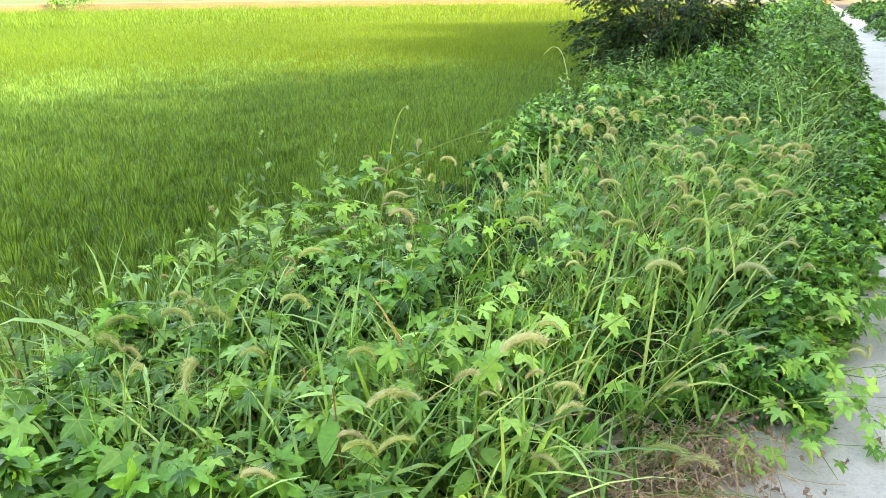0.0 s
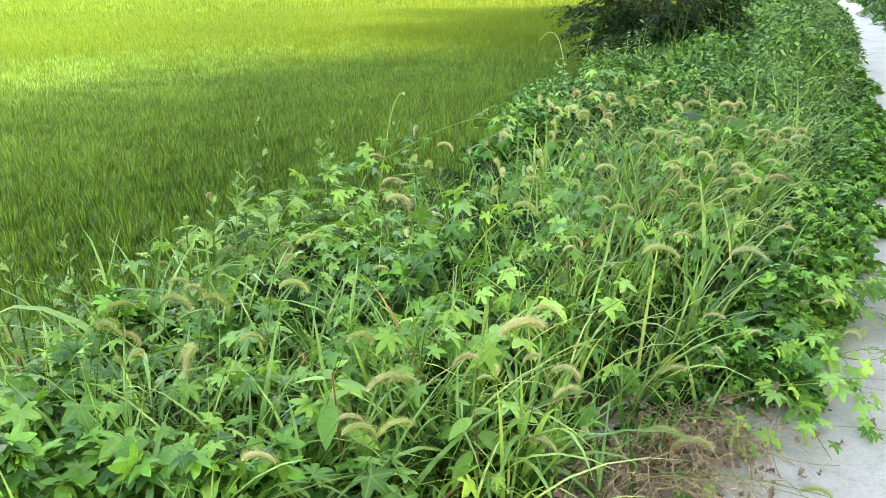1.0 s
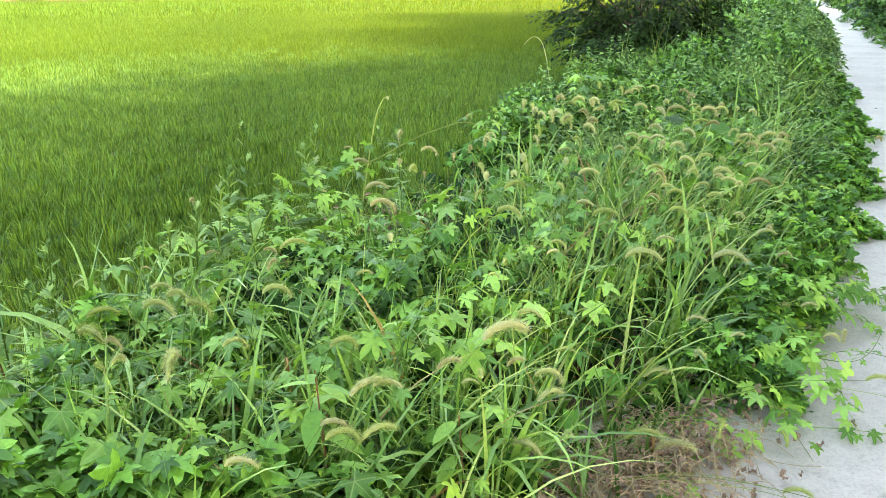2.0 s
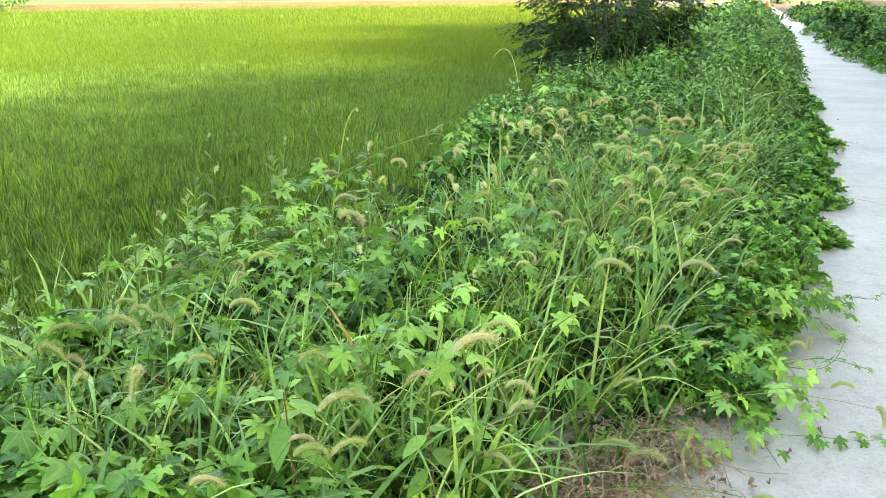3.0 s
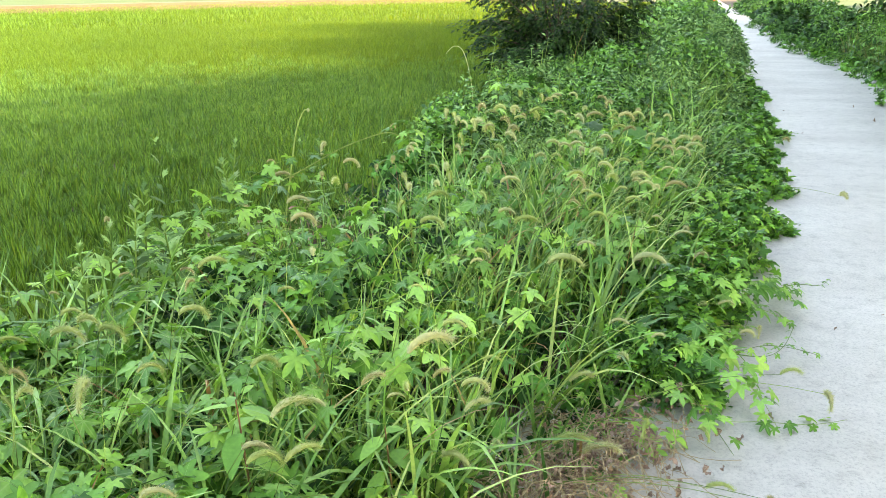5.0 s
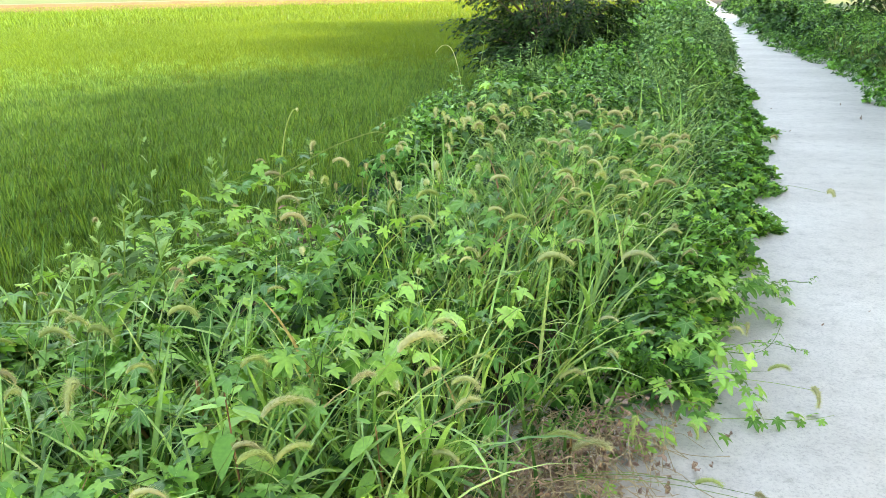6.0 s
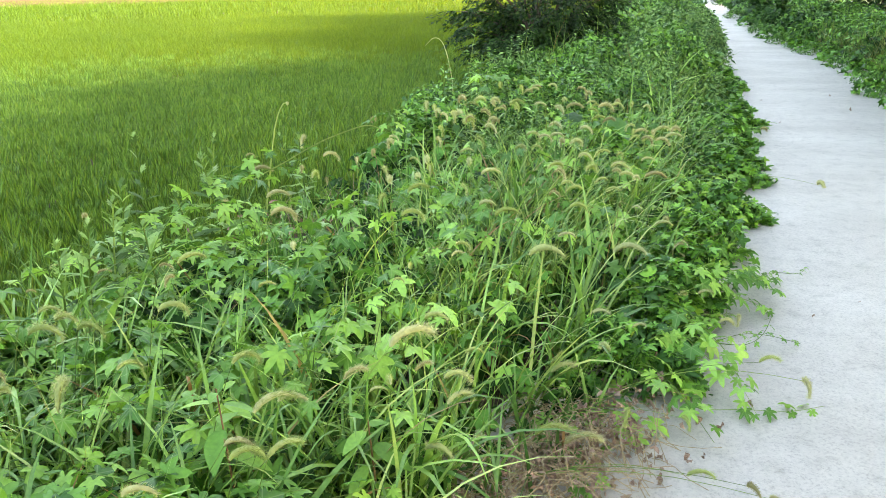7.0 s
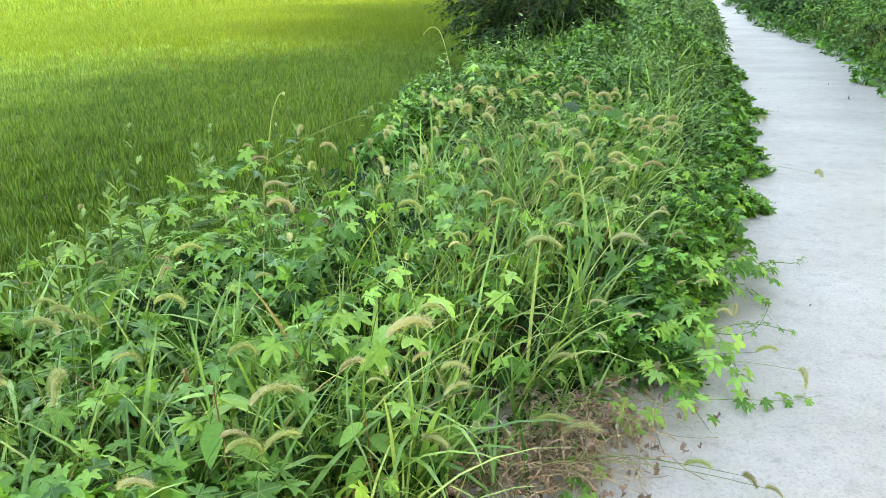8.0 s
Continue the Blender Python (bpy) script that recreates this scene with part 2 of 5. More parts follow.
def tube(points, radii, sides=5):
    """A tube along a line of points."""
    P = np.asarray(points, float)
    T = np.gradient(P, axis=0)
    T /= np.linalg.norm(T, axis=1)[:, None] + 1e-9
    ref = np.array([0.31, 0.22, 0.92]) if abs(T[0, 2]) < 0.9 else np.array([0.92, 0.31, 0.1])
    A = np.cross(T, ref)
    A /= np.linalg.norm(A, axis=1)[:, None]
    B = np.cross(T, A)
    a = np.linspace(0, 2 * np.pi, sides, endpoint=False)
    r = np.asarray(radii, float)[:, None, None]
    V = P[:, None] + r * (np.cos(a)[None, :, None] * A[:, None] + np.sin(a)[None, :, None] * B[:, None])
    F = [[i * sides + j, i * sides + (j + 1) % sides, (i + 1) * sides + (j + 1) % sides, (i + 1) * sides + j]
         for i in range(len(P) - 1) for j in range(sides)]
    return V.reshape(-1, 3), np.array(F)


def stamp(V0, F0, centres, R, scale):
    """Copies of a small shape at many places, joined."""
    n, v = len(centres), len(V0)
    V = np.einsum("nij,vj->nvi", R, V0) * np.asarray(scale)[:, None, None] + np.asarray(centres)[:, None]
    F = (F0[None] + (np.arange(n) * v)[:, None, None]).reshape(-1, 4)
    return V.reshape(-1, 3), F


def turns(az, tilt, roll=None):
    """Rotations: a leaf along +x is tilted down by tilt, rolled, and turned to az."""
    az, tilt = np.asarray(az, float), np.asarray(tilt, float)
    roll = np.zeros_like(az) if roll is None else roll
    ca, sa, ct, st, cr, sr = np.cos(az), np.sin(az), np.cos(tilt), np.sin(tilt), np.cos(roll), np.sin(roll)
    z, o = np.zeros_like(az), np.ones_like(az)
    Rz = np.stack([np.stack([ca, -sa, z], 1), np.stack([sa, ca, z], 1), np.stack([z, z, o], 1)], 1)
    Ry = np.stack([np.stack([ct, z, st], 1), np.stack([z, o, z], 1), np.stack([-st, z, ct], 1)], 1)
    Rx = np.stack([np.stack([o, z, z], 1), np.stack([z, cr, -sr], 1), np.stack([z, sr, cr], 1)], 1)
    return np.einsum("nij,njk,nkl->nil", Rz, Ry, Rx)


def smooth01(v):
    v = np.clip(v, 0, 1)
    return v * v * (3 - 2 * v)


rng = np.random.default_rng(7)

# ---- plan of the place ----
EDGE_Y = (-8, 2.1, 2.7, 3.3, 4.6, 5.5, 6.3, 9, 11, 15, 20, 30, 38, 44, 62)
EDGE_X = (-0.6, -0.3, -0.05, 0.12, 0.22, 0.26, 0.36, 0.4, 0.46, 0.46, 0.5, 0.38, 0.1, -0.3, -1.6)
RIGHT_Y = (-8, 6, 9, 10.4, 13, 15.0, 17.6, 20.5, 30.5, 38, 44, 62)
RIGHT_X = (2.3, 2.35, 2.3, 2.2, 2.2, 2.1, 1.65, 1.42, 0.95, 0.5, 0.1, -0.9)
BUND_X = -2.35         # where the verge gives way to the paddy
RICE_Z, RICE_H = -0.55, 0.55


def edge(y):
    return np.interp(y, EDGE_Y, EDGE_X)


def right_edge(y):
    return np.interp(y, RIGHT_Y, RIGHT_X)


def canopy(x, y):
    """Height of the weeds' top over the verge."""
    h = np.interp(y, (0, 1.5, 3, 4.5, 6, 8, 11, 16, 30, 60), (0.42, 0.5, 0.5, 0.48, 0.56, 0.72, 0.9, 0.9, 0.6, 0.5))
    a = smooth01((edge(y) + 0.05 - x) / np.interp(y, (0, 4, 10), (0.75, 0.7, 0.6)))
    b = smooth01((x - BUND_X + 0.35) / 0.75)
    lump = 0.86 + np.interp(y, (3, 8), (0.14, 0.24)) * np.sin(x * 3.1 + 1.3 * np.sin(y * 1.7)) * np.sin(y * 2.3 + 0.7)
    lump = lump * (1 + np.interp(y, (3, 6), (0.06, 0.3)) * np.sin(x * 11 + 2 * np.sin(y * 5)) * np.sin(y * 8 + 1.7 * np.sin(x * 6)))
    dip = 1 - 0.75 * np.exp(-((x + 1.9) / 0.45) ** 2 - ((y - 3.8) / 0.55) ** 2)
    return (h * a * (0.25 + 0.75 * b)) * lump * dip


def ground_z(x, y):
    """The ground: level under path and verge, down a bank to the paddy."""
    b = smooth01((x - (BUND_X - 0.25)) / 0.55)
    r = smooth01((x - 3.3) / 2.0)
    return RICE_Z * (1 - b) - 0.02 * b - 0.25 * r


# ---- ground, path, far strips ----
def build_ground():
    xs = np.concatenate([np.linspace(-400, -30, 12), np.linspace(-26, -4, 12), np.linspace(-3.2, -1.6, 17), np.linspace(-1.2, 8, 14), np.linspace(12, 400, 14)])
    ys = np.concatenate([np.linspace(-200, -12, 8), np.linspace(-8, 40, 97), np.linspace(46, 120, 16), np.linspace(160, 900, 10)])
    X, Y = np.meshgrid(xs, ys)
    Z = ground_z(X, Y) + 0.02 * np.sin(X * 5 + Y * 3) * (np.abs(X + 2) < 2)
    V = np.stack([X, Y, Z], -1).reshape(-1, 3)
    w = len(xs)
    i = (np.arange(len(ys) - 1)[:, None] * w + np.arange(w - 1)[None]).ravel()
    F = np.stack([i, i + 1, i + 1 + w, i + w], 1)
    me = quads_mesh("ground", V, F)
    me.materials.append(M_GROUND)
    me.materials.append(M_SOIL)
    cx, cy = V[F].mean(1)[:, 0], V[F].mean(1)[:, 1]
    me.polygons.foreach_set("material_index", ((cx > -30) & (cx < 6) & (cy < 60)).astype(np.int32))
    tagged(new("ground", me), "flat farmland soil sloping down from the verge to the paddy", "ground", kind="structure")


def build_path():
    ys = np.concatenate([np.linspace(-8, 10, 60), np.linspace(10.5, 60, 60)])
    bm = bmesh.new()
    rows = []
    for y in ys:
        xl = edge(y) - 0.42 + 0.015 * math.sin(y * 5.1)
        xr = right_edge(y) + 0.35
        rows.append([bm.verts.new((x, y, z)) for x, z in
                     ((xl - 0.02, -0.13), (xl, -0.012), (xl + 0.02, 0.0), (xl * 0.5 + xr * 0.5, 0.012), (xr - 0.02, 0.0), (xr, -0.012), (xr + 0.02, -0.13))])
    for a, b in zip(rows, rows[1:]):
        for k in range(6):
            bm.faces.new((a[k], a[k + 1], b[k + 1], b[k]))
    for f in bm.faces:
        f.smooth = True
    bmesh.ops.recalc_face_normals(bm, faces=bm.faces)
    tagged(part("path", bm, M_CONCRETE), "pale grey concrete farm path with worn, overgrown edges", "path", kind="structure")


build_ground()
build_path()


# ---- rice ----
def rice():
    """Paddy rice: tufted hills in planted rows near by, a closed canopy of blade tips with distance."""
    cu, su = math.cos(radians(17)), math.sin(radians(17))   # the rows' direction

    def hills(reach, dx, dy, keep):
        U, W = np.meshgrid(np.arange(-reach, 20, dx), np.arange(-5, reach * 1.3, dy))
        U, W = U.ravel() + rng.normal(0, dx * 0.12, U.size), W.ravel() + rng.normal(0, dy * 0.08, U.size)
        X, Y = U * cu - W * su, U * su + W * cu
        d, a = np.hypot(X, Y), np.degrees(np.arctan2(-X, Y))
        k = (a < 58) & (a > -5) & (d > 1.8) & (X < BUND_X - 0.2) & (np.hypot((X + 2.5) / 0.42, (Y - 4.6) / 0.85) > 1)
        k &= (Y < 41.0 + (X + 47.1) * 0.844) & ((Y < 62) | (X < -9))
        return X[k & keep(X, Y)], Y[k & keep(X, Y)]

    def grow(X, Y, n, hmin, hmax, w, k, z=RICE_Z, spread=0.05, fan=3.0, vary=0.16, arch=0.85):
        m = len(X)
        ox, oy = rng.normal(0, spread, m * n), rng.normal(0, spread, m * n)
        bx, by = np.repeat(X, n) + ox, np.repeat(Y, n) + oy
        across = -bx * su + by * cu
        tall = np.repeat(rng.normal(1.0, vary, m), n) * (1 - np.minimum(0.5, 4.0 * np.hypot(ox, oy)) * (spread < 0.06))
        tall = tall * (1 + 0.07 * np.sin(bx * 0.9 + 2 * np.sin(by * 0.5)) + 0.1 * np.sin(across * 3.3 + np.sin(bx * 0.3)))
        L = rng.uniform(hmin, hmax, m * n) * np.clip(tall, 0.6, 1.35)
        lean = np.clip(fan * np.hypot(ox, oy) + rng.normal(0, 0.06, m * n), 0, 0.7)
        return blades(np.stack([bx, by, np.full(m * n, z)], 1), L, np.arctan2(oy, ox) + rng.normal(0, 0.5, m * n),
                      lean, rng.uniform(0.0, arch, m * n) ** 1.4, w * rng.uniform(0.7, 1.25, m * n), k, twist=rng.uniform(-1.3, 1.3, m * n))

    X, Y = hills(9, 0.165, 0.25, lambda X, Y: np.hypot(X, Y) < 8)
    p1 = grow(X, Y, 84, 0.07, 0.18, 0.012, 3, RICE_Z + 0.34, 0.042, 5.0, 0.26, 0.7)
    p0 = grow(X, Y, 30, 0.27, 0.42, 0.016, 2, RICE_Z, 0.055, 2.6)
    X, Y = hills(20, 0.165, 0.25, lambda X, Y: (np.hypot(X, Y) >= 8) & (np.hypot(X, Y) + np.sin(X * 91 + Y * 57) * 2.5 < 16))
    p2 = grow(X, Y, 64, 0.05, 0.15, 0.012, 2, RICE_Z + 0.36, 0.046, 5.5, 0.3, 0.8)
    p2b = grow(X, Y, 15, 0.32, 0.44, 0.02, 1, RICE_Z, 0.06, 2.0)
    tagged(part("rice", quads_mesh("rice", *merge([p0, p1, p2, p2b])), M_RICE), "dense upright green rice plants standing in a paddy", "rice plants", kind="stuff")
    X, Y = hills(36, 0.24, 0.3, lambda X, Y: (np.hypot(X, Y) + np.sin(X * 83 + Y * 61) * 2.5 >= 16) & (np.hypot(X, Y) < 34))
    p3 = grow(X, Y, 34, 0.07, 0.15, 0.0125, 1, RICE_Z + 0.41, 0.07, 5.0, 0.12)
    p3b = grow(X, Y, 12, 0.3, 0.36, 0.04, 1, RICE_Z, 0.09, 2.0)
    X, Y = hills(100, 0.6, 0.6, lambda X, Y: np.hypot(X, Y) >= 34)
    p4 = grow(X, Y, 34, 0.03, 0.08, 0.02, 1, RICE_Z + 0.47, 0.2, 4.0, 0.06)
    p4b = grow(X, Y, 8, 0.33, 0.38, 0.13, 1, RICE_Z, 0.2, 1.0, 0.05)
    tagged(part("rice", quads_mesh("rice_far", *merge([p3, p3b, p4, p4b])), M_RICEFAR), "far rice field, a bright even green carpet", "rice plants", kind="stuff")


rice()


def grass_zone(x, y):
    """How far grass rules over vines: 1 in the heart of the foxtail patch."""
    return np.exp(-((x + 0.8) / 0.48) ** 2 - ((y - 3.4) / 1.3) ** 2) + 0.6 * np.exp(-((x + 0.75) / 0.6) ** 2 - ((y - 4.7) / 0.9) ** 2) + 0.9 * np.exp(-((x + 1.3) / 0.5) ** 2 - ((y - 1.4) / 0.45) ** 2)


def bare(x, y):
    """Where dead litter keeps the weeds off the path's edge."""
    return np.exp(-((x + 0.2 - 0.45 * (y - 2.2)) / 0.24) ** 2 - ((y - 2.1) / 0.36) ** 2) + 0.8 * np.exp(-((x + 2.2) / 0.4) ** 2 - ((y - 4.1) / 0.6) ** 2)


# ---- leaf shapes ----
def hop_leaf(seed, lobes=5):
    """Palmate leaf, stalk at the origin, middle lobe along +x: lance-shaped lobes parted by deep notches, folded along each vein."""
    r = random.Random(seed)
    V = [(0.0, 0.0, 0.0)]
    F = []
    span = 125 if lobes == 5 else 140
    wide = 22 if lobes == 5 else 16.5
    angs = [(-span + 2 * span * i / (lobes - 1)) for i in range(lobes)]
    lens = [0.6, 0.88, 1.0, 0.88, 0.6] if lobes == 5 else [0.42, 0.72, 0.92, 1.0, 0.92, 0.72, 0.42]

    def pt(deg, rad, z):
        a = radians(deg)
        V.append((rad * math.cos(a), rad * math.sin(a), z - 0.2 * rad * rad))
        return len(V) - 1
    step = 2 * span / (lobes - 1)
    notch = [pt(angs[0] - step * 0.4, 0.2, 0.0)]
    for i in range(lobes - 1):
        notch.append(pt((angs[i] + angs[i + 1]) / 2, 0.41 + r.uniform(-0.04, 0.04), -0.01))
    notch.append(pt(angs[-1] + step * 0.4, 0.2, 0.0))
    for i, (a, ln) in enumerate(zip(angs, lens)):
        ln *= r.uniform(0.9, 1.06)
        lift = r.uniform(-0.06, 0.05)
        vein, vein2 = pt(a, ln * 0.5, -0.05 + lift * 0.3), pt(a, ln * 0.78, -0.05 + lift * 0.7)
        tip = pt(a + r.uniform(-4, 4), ln, -0.07 + lift)
        ml, mr = pt(a - wide, ln * 0.6, 0.03 + lift * 0.4), pt(a + wide, ln * 0.6, 0.03 + lift * 0.4)
        sl, sr = pt(a - wide * 0.52, ln * 0.82, 0.0 + lift * 0.8), pt(a + wide * 0.52, ln * 0.82, 0.0 + lift * 0.8)
        F += [(0, notch[i], ml, vein), (0, vein, mr, notch[i + 1]), (vein, ml, sl, vein2), (vein, vein2, sr, mr), (vein2, sl, tip, sr)]
    return np.array(V), np.array(F)


def lance_leaf(wide=0.3, fold=0.06, droop=0.25, k=3):
    """Ovate to lance-shaped leaf along +x, folded on its midrib."""
    V, F = [], []
    for i in range(k + 1):
        s = i / k
        w = wide * (math.sin(math.pi * min(1, s * 0.94 + 0.06)) ** 0.75) * (1.15 - 0.5 * s) * 0.5 + 0.006
        z = -droop * s * s
        V += [(s, -w, z + fold * w / wide * 2), (s, 0, z), (s, w, z + fold * w / wide * 2)]
    for i in range(k):
        a = 3 * i
        F += [(a, a + 1, a + 4, a + 3), (a + 1, a + 2, a + 5, a + 4)]
    return np.array(V, float), np.array(F)


HOP = [hop_leaf(1), hop_leaf(2), hop_leaf(3, 7), hop_leaf(4, 7)]
HOP_ME = [quads_mesh("hop_leaf_mesh", V, F, False) for V, F in HOP]
HOP_YOUNG_ME = [quads_mesh("young_hop_leaf_mesh", V, F, False) for V, F in HOP]
for k, me in enumerate(HOP_ME):
    me.materials.append(M_HOP if k < 2 else M_HOP7)
for me in HOP_YOUNG_ME:
    me.materials.append(M_HOPYOUNG)


def small_leaf(wide=0.34, fold=0.08, droop=0.15):
    """A small folded leaf along +x: two faces meeting at the midrib."""
    V = [(0, 0, 0), (0.55, 0, -0.3 * droop), (1, 0, -droop), (0.42, -wide / 2, fold), (0.42, wide / 2, fold)]
    return np.array(V, float), np.array([(0, 3, 2, 1), (0, 1, 2, 4)])


def rand_on_verge(n, y0, y1, f0=0.0, f1=1.0):
    """Random places on the verge; f runs from the path's edge (0) to the paddy (1)."""
    y = rng.uniform(y0, y1, n)
    f = rng.uniform(f0, f1, n)
    return edge(y) + (BUND_X - edge(y)) * f, y


# ---- the mass of weeds under and between the plants that stand out ----
def weed_mass():
    def leaves(n, y0, y1, f0, f1, shapes, smin, smax, mat, name, label, low=0.1, high=0.84, tilt=(0.1, 0.9), lift=1.0):
        x, y = rand_on_verge(n, y0, y1, f0, f1)
        k = rng.random(n) > np.maximum(0.55 * grass_zone(x, y), 1.1 * bare(x, y))
        x, y = x[k], y[k]
        n = len(x)
        top = canopy(x, y)
        g = ground_z(x, y)
        lay = rng.uniform(low, high, n) ** lift
        z = g + np.maximum(top - g, 0.04) * lay
        parts = []
        which = rng.integers(0, len(shapes), n)
        for k, (V0, F0) in enumerate(shapes):
            c = which == k
            m = int(c.sum())
            parts.append(stamp(V0, F0, np.stack([x, y, z], 1)[c], turns(rng.uniform(0, 2 * np.pi, m), rng.uniform(*tilt, m), rng.normal(0, 0.35, m)), rng.uniform(smin, smax, m)))
        tagged(part(name, quads_mesh(name, *merge(parts), smooth=False), mat), label, "weeds", kind="stuff")

    # low hop leaves whose dark colour paints in the gaps' shade
    leaves(7400, 0.3, 6.0, -0.02, 0.97, HOP, 0.04, 0.08, M_HOPSHADED, "vine_undergrowth", "tangled hop vine leaves low on the verge, darkened as shade")
    leaves(9000, 17.0, 46.0, -0.02, 0.98, [small_leaf(0.6)], 0.09, 0.17, M_SHRUB, "weed_thicket", "far thicket of leafy green weeds beside the path", low=0.3, high=1.0, lift=0.6)
    # grass among it
    def grass(n, y0, y1, f0, f1, lmin, lmax, w, k=4):
        x, y = rand_on_verge(n, y0, y1, f0, f1)
        base = np.stack([x, y, ground_z(x, y)], 1)
        return blades(base, rng.uniform(lmin, lmax, n) * (0.4 + 0.6 * canopy(x, y) / 0.5), rng.uniform(0, 2 * np.pi, n), rng.uniform(0, 0.3, n), rng.uniform(0.2, 1.5, n),
                      rng.uniform(0.6, 1.3, n) * w, k, twist=rng.uniform(-1.1, 1.1, n))
    ps = [grass(1150, 0.4, 4.6, 0.0, 0.95, 0.35, 0.75, 0.019), grass(1300, 4.5, 9, -0.02, 0.5, 0.35, 0.65, 0.011), grass(800, 9, 20, 0, 1, 0.5, 0.8, 0.014, 3)]
    def stems(n, y0, y1, f0, f1):
        x, y = rand_on_verge(n, y0, y1, f0, f1)
        base = np.stack([x, y, ground_z(x, y)], 1)
        return blades(base, rng.uniform(0.5, 0.85, n), rng.normal(0.4, 1.3, n), rng.uniform(0.05, 0.75, n), rng.uniform(0.0, 0.5, n), rng.uniform(0.0025, 0.0045, n), 4)
    ps += [stems(230, 0.8, 5.2, 0.05, 0.75)]
    tagged(part("weed_grass", quads_mesh("weed_grass", *merge(ps)), M_GRASS), "fine green grass blades growing among the weeds", "grass", kind="stuff")


    # broad pale blades where the foxtails stand, sweeping over to one side
    def sweep(n, cx, sx, cy, sy, lmin, lmax):
        y = rng.normal(cy, sy, n)
        x = np.minimum(rng.normal(cx, sx, n), edge(y) - 0.3)
        heading = rng.normal(0.4, 1.7, n)
        return blades(np.stack([x, y, ground_z(x, y)], 1), rng.uniform(lmin, lmax, n), heading, rng.uniform(0.03, 0.45, n), rng.uniform(0.5, 2.0, n), rng.uniform(0.011, 0.019, n), 8, twist=rng.uniform(-1.1, 1.1, n))
    ps = [sweep(290, -0.75, 0.3, 3.3, 0.7, 0.45, 0.78), sweep(250, -0.78, 0.32, 4.4, 0.55, 0.5, 0.8), sweep(150, -1.2, 0.4, 1.6, 0.4, 0.5, 0.8), sweep(110, -0.15, 0.25, 6.4, 0.8, 0.5, 0.75), stems(110, 0.75, 2.3, 0.3, 0.97), stems(70, 2.3, 4.8, 0.15, 0.6)]
    tagged(part("foxtail_blades", quads_mesh("foxtail_blades", *merge(ps)), M_SWEEP), "pale green grass blades arching among the foxtails", "grass", kind="stuff")


weed_mass()


# ---- hop vines that stand out, leaf by leaf ----
def hop_vine(points, size, young=0.2, seed=0, gap=0.07, name_label="green hop vine with palmate leaves sprawling over the verge"):
    """A trailing vine through the points, with paired palmate leaves on short stalks."""
    r = random.Random(seed)
    P = [Vector(p) for p in points]
    fine = []
    for i in range(len(P) - 1):
        p0, p1, p2, p3 = P[max(i - 1, 0)], P[i], P[i + 1], P[min(i + 2, len(P) - 1)]
        for k in range(6):
            t = k / 6
            fine.append(0.5 * ((2 * p1) + (p2 - p0) * t + (2 * p0 - 5 * p1 + 4 * p2 - p3) * t * t + (3 * p1 - p0 - 3 * p2 + p3) * t ** 3))
    fine.append(P[-1])
    base = fine[0]
    thing = tagged(new("hop_vine"), name_label, "vine", group="hop vines on the verge")
    thing.location = base
    line = [tuple(p - base) for p in fine]
    part("stem", quads_mesh("vine_stem", *tube(line, np.linspace(0.0022, 0.0009, len(line)), 4)), M_STEM, thing)
    run, total = 0.0, sum((b - a).length for a, b in zip(fine, fine[1:]))
    nxt, walked = 0.03, 0.0
    for a, b in zip(fine, fine[1:]):
        step = (b - a).length
        while nxt < walked + step:
            t = (nxt - walked) / max(step, 1e-6)
            here = a.lerp(b, t) - base
            frac = nxt / total
            heading = math.atan2((b - a).y, (b - a).x)
            for sgn in (-1, 1):
                if r.random() < 0.2:
                    continue
                az = heading + sgn * r.uniform(0.6, 1.7)
                s = size * (1.0 - 0.55 * frac ** 2) * r.uniform(0.75, 1.2)
                stalk = s * r.uniform(0.5, 0.9)
                c = here + Vector((math.cos(az) * stalk, math.sin(az) * stalk, r.uniform(0.005, 0.4) * stalk))
                R = turns([az + r.uniform(-0.4, 0.4)], [r.uniform(0.05, 0.75)], np.array([r.gauss(0, 0.3)]))[0]
                m = Matrix(R.tolist()).to_4x4()
                m.translation = c
                is_young = frac > 1 - young or r.random() < young * 0.25
                me = r.choice(HOP_YOUNG_ME if is_young else HOP_ME)
                part("leaf", me, M_HOP, thing, m @ Matrix.Scale(s, 4))
            nxt += gap * r.uniform(0.8, 1.3) * (size / 0.055)
        walked += step
    return thing


